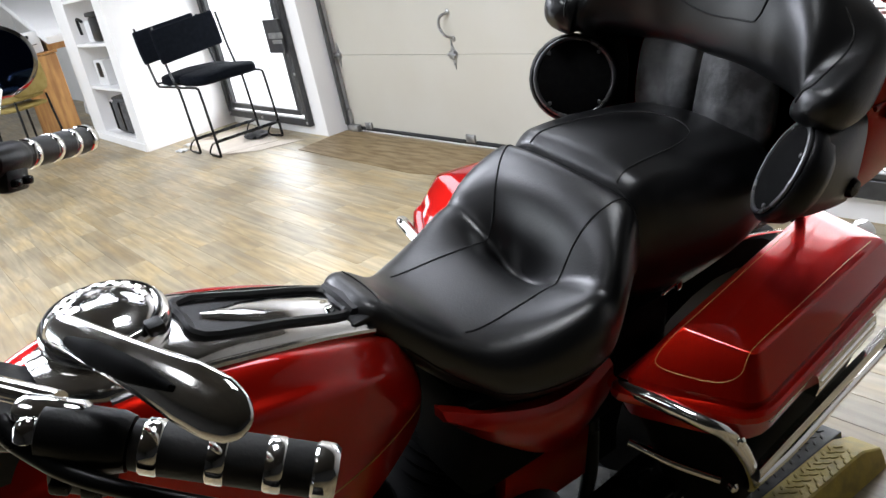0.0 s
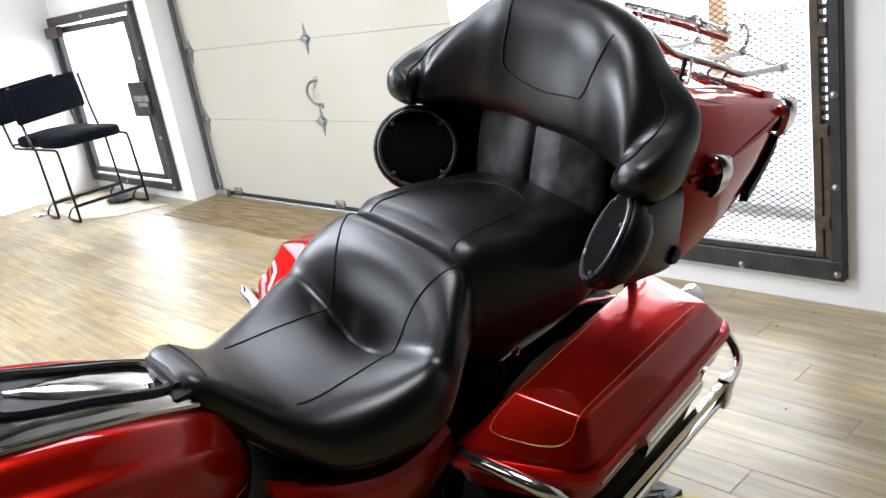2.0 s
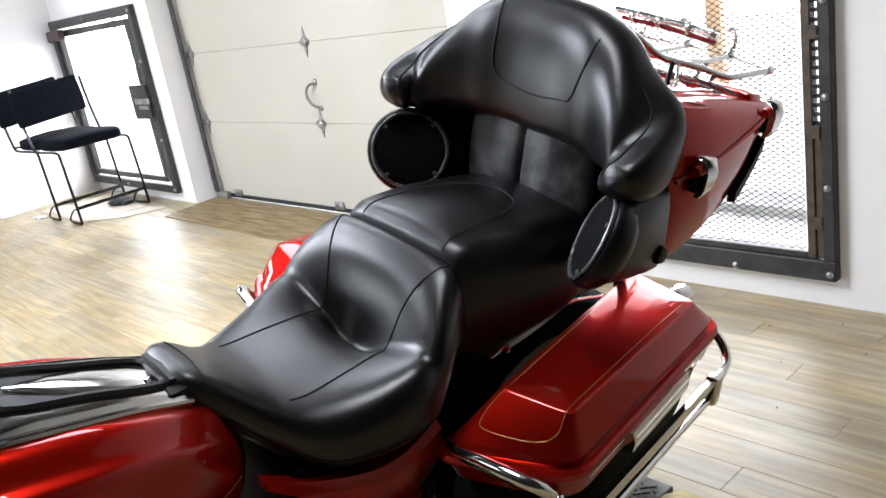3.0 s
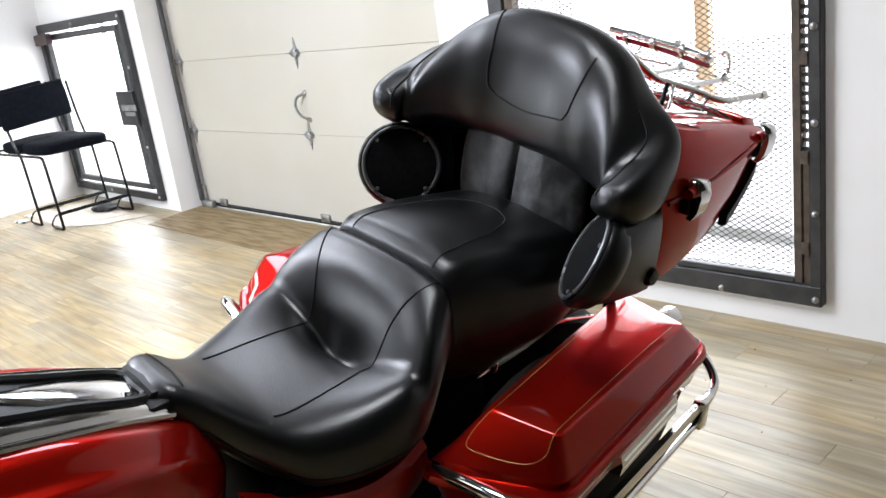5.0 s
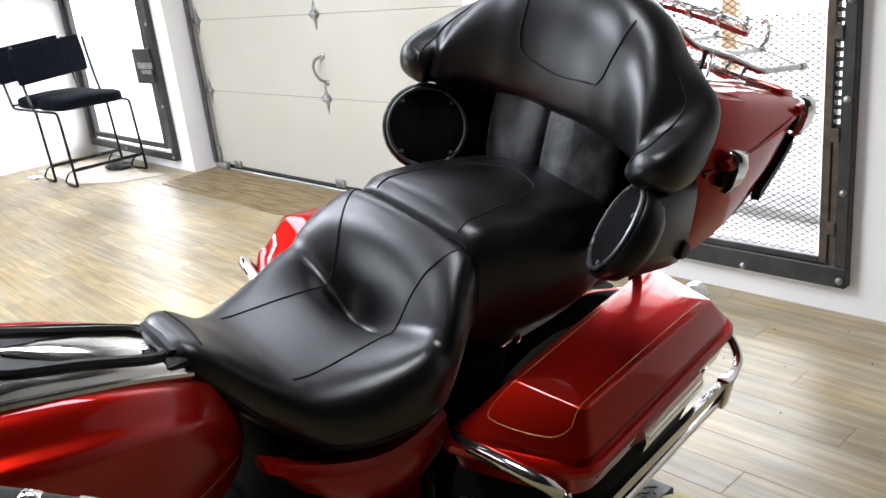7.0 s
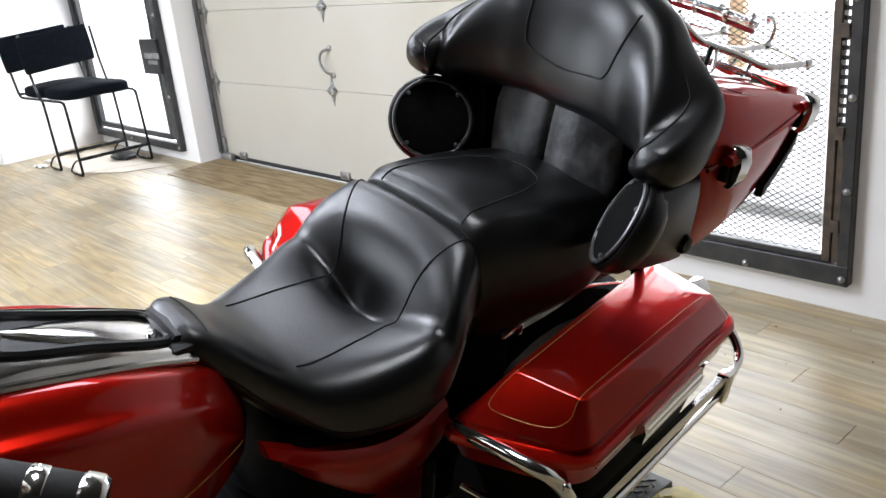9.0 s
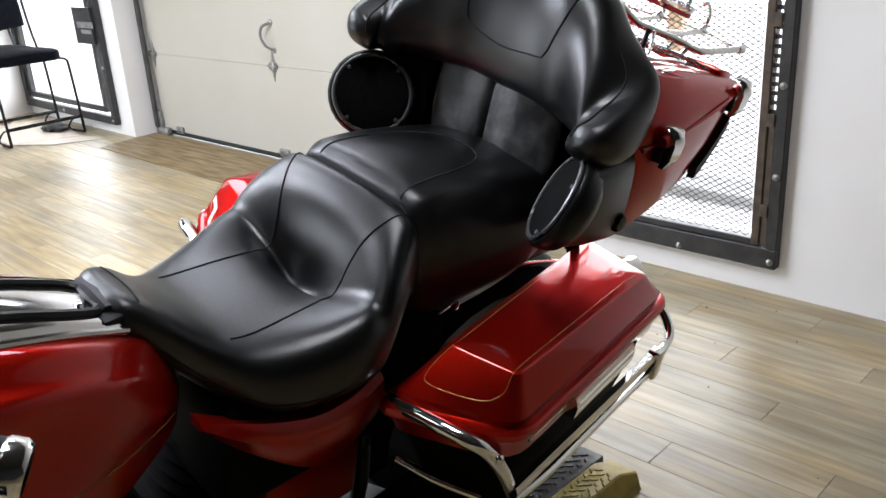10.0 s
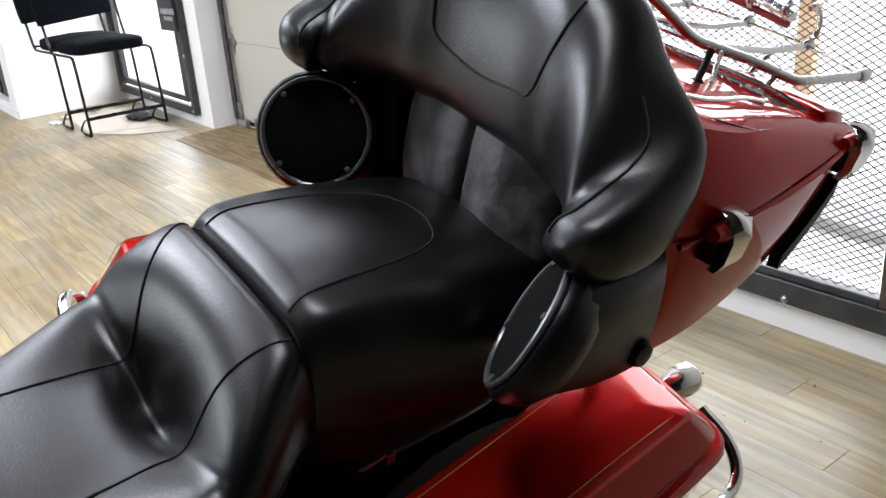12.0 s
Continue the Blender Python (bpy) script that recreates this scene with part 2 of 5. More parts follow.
def structure(name, bm, mat, label="", smooth=False):
    return tagged(part(name, bm, mat, smooth=smooth), label or name.replace("_", " "), "", kind="structure")


def box(x0, x1, y0, y1, z0, z1, bevel=0.0, bm=None, seg=2):
    bm = bm or bmesh.new()
    g = bmesh.ops.create_cube(bm, size=1.0)["verts"]
    for v in g:
        v.co = Vector(((x0 + x1) / 2 + v.co.x * (x1 - x0), (y0 + y1) / 2 + v.co.y * (y1 - y0), (z0 + z1) / 2 + v.co.z * (z1 - z0)))
    if bevel:
        es = list({e for v in g for e in v.link_edges})
        bmesh.ops.bevel(bm, geom=es, offset=bevel, segments=seg, affect="EDGES", profile=0.5)
    return bm


def catmull(pts, n):
    """Smooth points through the given ones, n steps a span."""
    pts = [Vector(p) for p in pts]
    ext = [2 * pts[0] - pts[1], *pts, 2 * pts[-1] - pts[-2]]
    out = []
    for i in range(1, len(ext) - 2):
        a, b, c, d = ext[i - 1:i + 3]
        for k in range(n):
            t = k / n
            out.append(0.5 * ((2 * b) + (c - a) * t + (2 * a - 5 * b + 4 * c - d) * t * t + (3 * b - a - 3 * c + d) * t ** 3))
    out.append(pts[-1])
    return out


def loft(rings, bm=None, closed=True, caps=True):
    bm = bm or bmesh.new()
    rows = [[bm.verts.new(p) for p in r] for r in rings]
    n = len(rows[0])
    for a, b in zip(rows, rows[1:]):
        for i in range(n if closed else n - 1):
            j = (i + 1) % n
            bm.faces.new((a[i], a[j], b[j], b[i]))
    if caps:
        bm.faces.new(rows[0][::-1])
        bm.faces.new(rows[-1])
    return bm


def tube(pts, r, seg=10, bm=None, smooth=6, closed=False, flat=1.0):
    """A round bar along the points; r may be a list, a radius a point."""
    pts = [Vector(p) for p in pts]
    radii = list(r) if isinstance(r, (list, tuple)) else [r] * len(pts)
    if smooth > 1 and len(pts) > 2:
        if closed:
            k = len(pts)
            line = catmull([pts[-1], *pts, pts[0], pts[1]], smooth)[smooth:-smooth - 1]
            rr = [radii[0]] * len(line)
        else:
            line = catmull(pts, smooth)
            rr = [radii[min(i // smooth, len(radii) - 1)] * (1 - (i % smooth) / smooth) + radii[min(i // smooth + 1, len(radii) - 1)] * ((i % smooth) / smooth) for i in range(len(line))]
    else:
        line, rr = pts, radii
    n = len(line)
    rings, up = [], None
    for i, p in enumerate(line):
        if closed:
            d = (line[(i + 1) % n] - line[i - 1]).normalized()
        else:
            d = (line[min(i + 1, n - 1)] - line[max(i - 1, 0)]).normalized()
        if up is None:
            up = d.orthogonal().normalized()
        up = (up - d * up.dot(d)).normalized()
        side = d.cross(up)
        rings.append([p + (up * math.cos(a) + side * math.sin(a) * flat) * rr[i] for a in (2 * math.pi * k / seg for k in range(seg))])
    if closed:
        rings.append(rings[0])
        bm = loft(rings, bm, True, False)
        bmesh.ops.remove_doubles(bm, verts=bm.verts, dist=1e-6)
        return bm
    return loft(rings, bm)


def lathe(profile, m=Matrix(), seg=28, bm=None):
    """Turned round the local z axis: (radius, height) pairs, then moved by m."""
    rings = [[m @ Vector((r * math.cos(a), r * math.sin(a), z)) for a in (2 * math.pi * k / seg for k in range(seg))] for r, z in profile]
    return loft(rings, bm)


def pillow(half, n, top, bottom, front, thick, power=2.6, seg=28, back=None, blunt=5, shear=None, recline=0.0):
    """A cushion along u: top, bottom, front (and back) give its w, w and v at each u."""
    rings = []
    for i in range(n + 1):
        a = -1 + 2 * i / n
        u = half * math.copysign(abs(a) ** 0.85, a)
        e = max(0.02, (1 - abs(a) ** blunt)) ** 0.5
        wt, wb, v0 = top(u), bottom(u), front(u)
        v1 = back(u) if back else v0 + thick
        wc, hh, vc, hv = (wt + wb) / 2, (wt - wb) / 2 * (0.25 + 0.75 * e), (v0 + v1) / 2, (v1 - v0) / 2 * e
        ring = []
        for k in range(seg):
            t = 2 * math.pi * k / seg
            c, s = math.cos(t), math.sin(t)
            dv = hv * math.copysign(abs(c) ** (2 / power), c)
            w = wc + hh * math.copysign(abs(s) ** (2 / power), s) + (shear(u) * dv if shear else 0)
            ring.append((u, vc + dv + recline * (w - wc), w))
        rings.append(ring)
    return loft(rings)


def interp(table):
    """A smooth even function of u through the table's points."""
    xs, ys = zip(*table)

    def f(u):
        return float(sum(np.interp(abs(abs(u) + d), xs, ys) for d in (-0.016, -0.008, 0, 0.008, 0.016)) / 5)
    return f


# ---- the room ----
def planks_mesh():
    bm = box(-0.5, 0.5, -0.06, 0.06, -0.012, 0.0)
    top = [e for e in bm.edges if all(v.co.z > -0.001 for v in e.verts)]
    bmesh.ops.bevel(bm, geom=top, offset=0.0009, segments=1, affect="EDGES")
    return finish(bm, False)


W0, W1 = 3.42, 3.64
floor = structure("floor", box(-16, 5, -5, W1, -0.15, -0.0125), GROOVE, "worn light brown wood plank floor")
wall = box(-7.40, -7.13, W0, W1, 0, 3)
box(-7.13, -5.53, W0, W1, 1.475, 3, bm=wall)
box(-7.13, -5.53, W0, W1, 0, 0.10, bm=wall)
box(-5.53, -5.30, W0, 3.90, 0, 3, bm=wall)
box(-5.30, -2.24, W0, 3.90, 2.09, 3, bm=wall)
box(-2.24, -1.82, W0, 3.90, 0, 3, bm=wall)
box(-1.82, -0.51, W0, W1, 0, 0.15, bm=wall)
box(-1.82, -0.51, W0, W1, 2.06, 3, bm=wall)
box(-0.51, 5, W0, W1, 0, 3, bm=wall)
structure("wall_north", wall, WHITE_WALL, "white painted plaster wall with recessed openings")
wall = loft([[(-7.05, 2.51, z), (-7.20, W0, z), (-7.40, W1, z), (-7.30, 2.51, z)] for z in (0, 3)])
structure("wall_splay", wall, WHITE_WALL, "white painted splayed return wall")
wall = box(-8.85, -8.38, 2.51, 2.89, 0, 3)
box(-8.38, -7.30, 2.51, 2.89, 0, 0.10, bm=wall)
box(-8.38, -7.30, 2.51, 2.89, 1.73, 3, bm=wall)
box(-8.38, -7.30, 2.87, 2.89, 0.10, 1.73, bm=wall)
structure("wall_niche", wall, WHITE_WALL, "white wall with an open shelf niche")
for z in (0.56, 0.97, 1.38):
    structure("trim", box(-8.379, -7.301, 2.515, 2.868, z - 0.028, z, 0.003), WHITE_WALL, "white painted niche shelf board")
structure("baseboard", box(-8.85, -7.06, 2.496, 2.509, 0.0, 0.07, 0.003), WHITE_WALL, "white painted baseboard under the niche")
# unseen wall; its wide opening is only assumed, around the added south fill
wall = box(-16, -12.0, -5.2, -5.0, 0, 3)
box(-12.0, -5.6, -5.2, -5.0, 0, 0.45, bm=wall)
box(-12.0, -5.6, -5.2, -5.0, 2.75, 3, bm=wall)
box(-5.6, 5, -5.2, -5.0, 0, 3, bm=wall)
structure("wall_south", wall, DARK_WALL, "plain dark unseen wall with an assumed wide opening")
structure("wall_east", box(5, 5.2, -5.2, 3.72, 0, 3), DARK_WALL, "plain grey wall")
structure("wall_west", box(-16.2, -16, -5.2, 3.72, 0, 3), WHITE_WALL, "plain white wall")
structure("wall_far", box(-16, -8.85, 3.3, 3.72, 0, 3), WHITE_WALL, "plain white wall")
structure("ceiling", box(-16.2, 5.2, -5.2, 3.95, 3.0, 3.1), CEIL, "plain dark ceiling")
structure("ground", box(-140, 60, 3.64, 80, -0.3, -0.02), PAVING, "pale concrete paving outside")
structure("pavement", box(-4, 3, 4.35, 4.6, -0.1, 0.03, 0.01), ASPHALT, "grey kerb stone outside")
structure("backdrop", box(-140, 60, 14.0, 14.1, -2, 16), OUTSIDE, "overcast white daylight outside")

# ---- garage door ----
door = thing("garage_door", "cream sectional garage door with steel hinges, closed", "garage door")
for z0, z1 in ((0.035, 0.5875), (0.5888, 1.0925), (1.0938, 1.5975), (1.5988, 2.10)):
    bm = box(-5.24, -2.27, 3.622, 3.675, z0, z1, 0.0025)
    part("panel", bm, GARAGE, door, smooth=False)
part("backing", box(-5.29, -2.25, 3.681, 3.70, 0.0, 2.08), DARK_STEEL, door, smooth=False)
part("bottom_seal", tube([(-5.24, 3.64, 0.02), (-2.27, 3.64, 0.02)], 0.02, smooth=1), RUBBER, door, "black rubber bottom seal")


def hinge(x, z):
    """A diamond-shaped steel hinge plate with its knuckle and bolts."""
    pts = [(0, 0.095), (0.02, 0.03), (0.044, 0.012), (0.044, -0.012), (0.02, -0.03), (0, -0.095), (-0.02, -0.03), (-0.044, -0.012), (-0.044, 0.012), (-0.02, 0.03)]
    bm = loft([[(x + a, 3.622, z + b) for a, b in pts], [(x + a * 0.94, 3.617, z + b * 0.96) for a, b in pts]])
    tube([(x - 0.045, 3.611, z), (x + 0.045, 3.611, z)], 0.009, 8, bm, 1)
    box(x - 0.026, x + 0.026, 3.603, 3.617, z - 0.022, z + 0.022, 0.004, bm)
    for dz in (0.06, -0.06, 0.033, -0.033):
        lathe([(0.006, 0), (0.006, 0.004), (0.003, 0.006)], pose(x, 3.617, z + dz, 90), 8, bm)
    return bm


for z in (0.588, 1.093, 1.598):
    for x in (-5.20, -3.72, -2.32):
        part("hinge", hinge(x, z), STEEL, door, "galvanised diamond-shaped hinge plate")
bm = tube([(-3.70, 3.615, 0.845), (-3.735, 3.580, 0.825), (-3.745, 3.570, 0.77), (-3.715, 3.580, 0.715), (-3.69, 3.615, 0.690)], 0.009, 8)
for x, z in ((-3.70, 0.85), (-3.69, 0.685)):
    lathe([(0.018, 0), (0.018, 0.006), (0.01, 0.01)], pose(x, 3.622, z, 90), 12, bm)
part("pull_handle", bm, STEEL, door, "bent steel pull handle")
for x in (-3.70, -4.98):
    bm = box(x - 0.045, x + 0.045, 3.605, 3.622, 0.025, 0.075, 0.003)
    lathe([(0.007, 0), (0.007, 0.004)], pose(x - 0.02, 3.605, 0.05, 90), 8, bm)
    lathe([(0.007, 0), (0.007, 0.004)], pose(x + 0.02, 3.605, 0.05, 90), 8, bm)
    part("bottom_bracket", bm, STEEL, door, "galvanised bottom bracket")
for s, x in ((1, -5.262), (-1, -2.262)):
    track = thing("door_track", "galvanised steel garage door track beside the door", "door track", group="garage door tracks")
    bm = box(x - 0.028, x + 0.028, 3.580, 3.585, 0.05, 2.08)
    box(x - s * 0.028 - 0.002, x - s * 0.028 + 0.002, 3.585, 3.62, 0.05, 2.08, bm=bm)
    box(x + s * 0.026, x + s * 0.030, 3.565, 3.585, 0.05, 2.08, bm=bm)
    part("rail", bm, DARK_STEEL, track, smooth=False)
    bm = box(x - 0.03, x + 0.05, 3.590, 3.615, 0.0, 0.17, 0.003)
    box(x + 0.03, x + 0.16, 3.572, 3.612, 0.0, 0.055, 0.004, bm)
    for z in (0.04, 0.08, 0.12):
        lathe([(0.009, 0), (0.009, 0.005), (0.004, 0.007)], pose(x + 0.02, 3.589, z, 90), 8, bm)
    part("foot_bracket", bm, STEEL, track, "galvanised foot bracket with bolts")
    for z in (0.588, 1.093):
        bm = tube([(x, 3.605, z), (x + s * 0.08, 3.605, z)], 0.006, 8, smooth=1)
        lathe([(0.02, -0.01), (0.022, 0), (0.02, 0.01)], pose(x, 3.605, z, 0, 90), 14, bm)
        part("roller", bm, STEEL, track)
tagged(part("threshold_board", loft([[(-5.29, 3.575, z), (-5.27, 3.42, z), (-5.20, 3.10, z), (-3.65, 3.08, z), (-2.30, 3.30, z), (-2.26, 3.575, z)] for z in (0.0005, 0.005)]), OLD_BOARD, smooth=False), "scuffed brown board on the floor before the garage door", "floor board")


# ---- barred openings ----
def bar(bm, x0, x1, z0, z1, y0=3.375, y1=3.418):
    return box(x0, x1, y0, y1, z0, z1, 0.003, bm, 1)


def expanded_mesh(x0, x1, z0, z1, y, dw, dh, r):
    """Diamond mesh out of zigzag strands."""
    verts, faces = [], []
    cols, rows = int((x1 - x0) / (dw / 2)), int((z1 - z0) / dh)
    for k in range(rows + 1):
        for flip in (0, 1):
            base = len(verts)
            for i in range(cols + 1):
                if flip:
                    zz = z0 + (k + 1) * dh - (dh / 2 if (i % 2) == 1 else 0)
                else:
                    zz = z0 + k * dh + (dh / 2 if (i % 2) == 1 else 0)
                x = x0 + i * dw / 2
                verts += [(x, y - r, zz - r), (x, y + r, zz), (x, y - r, zz + r)]
            for i in range(cols):
                a = base + 3 * i
                for j in range(3):
                    faces.append((a + j, a + (j + 1) % 3, a + 3 + (j + 1) % 3, a + 3 + j))
    me = bpy.data.meshes.new("mesh")
    me.from_pydata(verts, [], faces)
    return me


gate = thing("security_gate", "black steel security gate with diamond mesh, closed, bolted over an opening", "security gate")
bm = bar(None, -1.87, -0.456, 0.108, 0.182)
bar(bm, -1.87, -0.456, 2.00, 2.08)
bar(bm, -1.87, -1.79, 0.182, 2.00)
bar(bm, -0.497, -0.456, 0.182, 2.00)
part("outer_frame", bm, GATE_STEEL, gate, smooth=False)
bm = bar(None, -0.556, -0.525, 0.184, 1.99, 3.385, 3.43)
bar(bm, -1.785, -1.74, 0.184, 1.99, 3.385, 3.43)
bar(bm, -1.74, -0.556, 1.95, 1.99, 3.385, 3.43)
part("leaf_frame", bm, RUST_STEEL, gate, "rusty brown inner leaf frame", smooth=False)
part("leaf_bottom_bar", bar(None, -1.74, -0.556, 0.184, 0.208, 3.385, 3.43), GATE_STEEL, gate, "black inner leaf bottom bar", smooth=False)
for k in range(42):
    z = 0.66 + 0.031 * k
    part("strip_tooth", box(-0.525, -0.497, 3.398, 3.404, z, z + 0.014), GATE_STEEL, gate, smooth=False)
part("rust_plate", box(-0.525, -0.497, 3.392, 3.406, 0.184, 0.66, 0.002), RUST_STEEL, gate, "rusty brown steel closing strip", smooth=False)
screen = new("mesh_screen", expanded_mesh(-1.74, -0.556, 0.208, 1.95, 3.41, 0.036, 0.0215, 0.0019))
screen.data.materials.append(GATE_STEEL)
screen.parent = gate
tagged(screen, "black expanded metal mesh", kind="stuff")
for x, z in [(-0.476, z) for z in (0.135, 0.448, 0.76, 1.07, 1.4, 1.75, 2.04)] + [(-0.83, 0.125), (-1.18, 0.128), (-1.54, 0.128), (-1.83, 0.14), (-1.83, 0.5), (-1.83, 0.95), (-1.83, 1.4)]:
    part("bolt", lathe([(0.013, 0), (0.013, 0.004), (0.009, 0.009), (0.003, 0.011)], pose(x, 3.375, z, 90), 10), STEEL, gate)
for z in (0.3, 0.62, 0.95, 1.3):
    part("hinge_tab", box(-0.523, -0.495, 3.368, 3.375, z, z + 0.045, 0.002), RUST_STEEL, gate, smooth=False)

gate = thing("side_gate", "black steel framed side gate with lock box, closed", "security gate")
bm = bar(None, -7.18, -5.495, 0.075, 0.135)
bar(bm, -7.18, -5.495, 1.44, 1.51)
bar(bm, -7.18, -7.11, 0.135, 1.44)
bar(bm, -5.555, -5.495, 0.135, 1.44)
part("outer_frame", bm, GATE_STEEL, gate, smooth=False)
bm = bar(None, -7.09, -5.64, 0.155, 0.20, 3.39, 3.43)
bar(bm, -7.09, -5.64, 1.37, 1.42, 3.39, 3.43)
bar(bm, -7.09, -7.05, 0.20, 1.37, 3.39, 3.43)
bar(bm, -5.685, -5.64, 0.20, 1.37, 3.39, 3.43)
part("leaf_frame", bm, GATE_STEEL, gate, smooth=False)
bm = bmesh.new()
for k in range(30):
    z = 0.22 + 0.0385 * k
    box(-5.693, -5.684, 3.395, 3.42, z, z + 0.02, bm=bm)
part("torn_mesh_edge", bm, GATE_STEEL, gate, "ragged cut edge of removed mesh", smooth=False)
part("lock_box", box(-5.82, -5.535, 3.35, 3.383, 0.67, 0.93, 0.006), GATE_STEEL, gate, "black steel lock box", smooth=False)
bm = box(-5.73, -5.50, 3.333, 3.349, 0.785, 0.83, 0.005)
box(-5.70, -5.54, 3.340, 3.349, 0.745, 0.775, 0.003, bm)
part("lock_bolt", bm, STEEL, gate, "bare steel slide bolt", smooth=False)
part("closer_box", box(-7.15, -6.86, 3.32, 3.37, 1.34, 1.43, 0.01), DARK_PLASTIC_RED, gate, "small dark box on the upper corner", smooth=False)
for x, z in ((-7.15, 0.105), (-6.4, 0.105), (-5.525, 0.105), (-5.525, 1.475), (-6.4, 1.475), (-5.525, 0.5), (-5.525, 1.1)):
    part("bolt", lathe([(0.013, 0), (0.013, 0.004), (0.009, 0.009), (0.003, 0.011)], pose(x, 3.375, z, 90), 10), STEEL, gate)

# outside: a timber post and thin pipes beyond the gates
post = thing("timber_post", "pale peach timber post standing on the paving outside", "post")
part("shaft", box(-2.25, -2.145, 5.7, 5.77, -0.02, 3.4, 0.006), PALE_TIMBER, post, smooth=False)
part("base_plate", box(-2.28, -2.115, 5.67, 5.80, -0.02, 0.0, 0.004), STEEL, post, smooth=False)
for x, y in ((-10.6, 5.4), (-9.9, 5.5)):
    pipe = thing("pipe", "thin pale grey pipe standing outside the gate", "pipe", group="pipes outside")
    part("shaft", tube([(x, y, -0.02), (x, y, 3.2)], 0.03, 10, smooth=1), PALE_GREY, pipe)
    part("foot", lathe([(0.08, -0.02), (0.08, 0.01), (0.035, 0.03)], pose(x, y, 0), 12), PALE_GREY, pipe)


# ---- stacked bar chairs ----
def bar_chair(m):
    ch = thing("bar_chair", "black upholstered bar chair with thin black steel tube legs", "chair", m, "bar chairs by the gate")
    part("seat", pillow(0.27, 30, lambda u: 0.662 - 0.015 * abs(u) / 0.27, lambda u: 0.555, lambda u: 0.0, 0.46, 4, 24, blunt=10), FABRIC, ch, "padded black fabric seat", m=pose(0, 0, 0, 0, 0, 90))
    part("backrest", pillow(0.28, 44, lambda u: 1.058, lambda u: 0.785, lambda u: -0.02, 0.045, 7, 24, blunt=60), FABRIC, ch, "padded black fabric back", m=pose(-0.412, 0, 0, 0, -5, 90))
    for s in (-1, 1):
        y = 0.285 * s
        part("side_tube", tube([(-0.56, y, 1.05), (-0.51, y, 0.8), (-0.455, y, 0.63), (-0.42, y, 0.575), (-0.36, y, 0.562), (-0.12, y, 0.56), (-0.05, y, 0.555), (-0.02, y, 0.52), (0.0, y, 0.3), (0.02, y, 0.05), (0.01, y, 0.012), (-0.04, y * 0.99, 0.010), (-0.14, y * 0.97, 0.010)], 0.0105, 8, smooth=5), BLACK_PAINT, ch)
        part("rear_runner", tube([(-0.14, y * 0.97, 0.010), (-0.19, y * 0.96, 0.03), (-0.10, y * 0.96, 0.10), (0.012, y, 0.13)], 0.007, 8), BLACK_PAINT, ch)
    part("foot_rail", tube([(0.012, -0.285, 0.13), (0.012, 0.285, 0.13)], 0.0135, 8, smooth=1), BLACK_PAINT, ch)
    part("back_rail", tube([(-0.43, -0.285, 0.59), (-0.40, 0, 0.565), (-0.43, 0.285, 0.59)], 0.0085, 8), BLACK_PAINT, ch)
    return ch


chair = bar_chair(pose(-5.845, 2.995, 0, 0, 0, 5))
copy_thing(chair, pose(-6.25, 2.975, 0, 0, 0, 5))


def sheet(name, label, cat, pts, mat, z=0.004, wave=0.002):
    bm = bmesh.new()
    n = 8
    a, b, c, d = [Vector((*p, z)) for p in pts]
    grid = [[bm.verts.new(a.lerp(b, i / n).lerp(d.lerp(c, i / n), j / n) + Vector((0, 0, wave * noise.noise(Vector((i * 0.6, j * 0.6, pts[0][0])))))) for j in range(n + 1)] for i in range(n + 1)]
    for i in range(n):
        for j in range(n):
            bm.faces.new((grid[i][j], grid[i + 1][j], grid[i + 1][j + 1], grid[i][j + 1]))
    top = list(bm.faces)
    ex = bmesh.ops.extrude_face_region(bm, geom=top)["geom"]
    for v in [g for g in ex if isinstance(g, bmesh.types.BMVert)]:
        v.co.z -= 0.0025
    return tagged(part(name, bm, mat), label, cat)


sheet("floor_board", "pale cardboard sheet lying under the bar chairs", "cardboard", [(-6.85, 2.80), (-5.95, 2.75), (-5.75, 3.2), (-6.75, 3.40)], CARD)
sheet("floor_board", "pale bent cardboard sheet lying on the floor", "cardboard", [(-5.92, 2.76), (-5.62, 2.95), (-5.45, 3.3), (-5.73, 3.2)], CARD, 0.006)
for x, y, s in ((-6.66, 2.62, 0.08), (-6.8, 2.75, 0.06)):
    sheet("paper_scrap", "crumpled white paper scrap on the floor", "paper", [(x, y), (x + s * 2, y + 0.02), (x + s * 2.2, y + s), (x + 0.01, y + s)], PAPER, 0.012, 0.02)
leaves = thing("dry_leaf", "dry brown curled leaf on the floor by the wall", "leaf")
bm = bmesh.new()
for k in range(5):
    a = radians(20 + 72 * k)
    tip = Vector((-6.75 + 0.10 * math.cos(a), 3.0 + 0.10 * math.sin(a), 0.035))
    mid = Vector((-6.75, 3.0, 0.012))
    w = Vector((-math.sin(a), math.cos(a), 0)) * 0.02
    loft([[mid - w * 0.4, mid + w * 0.4, mid + w * 0.4 + Vector((0, 0, 0.002)), mid - w * 0.4 + Vector((0, 0, 0.002))], [mid.lerp(tip, 0.6) - w, mid.lerp(tip, 0.6) + w, mid.lerp(tip, 0.6) + w + Vector((0, 0, 0.002)), mid.lerp(tip, 0.6) - w + Vector((0, 0, 0.002))], [tip - w * 0.1, tip + w * 0.1, tip + w * 0.1 + Vector((0, 0, 0.002)), tip - w * 0.1 + Vector((0, 0, 0.002))]], bm)
part("blade", bm, LEAF, leaves)
shoe = thing("dark_rag", "crumpled dark rag on the floor under the chairs", "rag")
bm = bmesh.new()
bmesh.ops.create_icosphere(bm, subdivisions=3, radius=1.0)
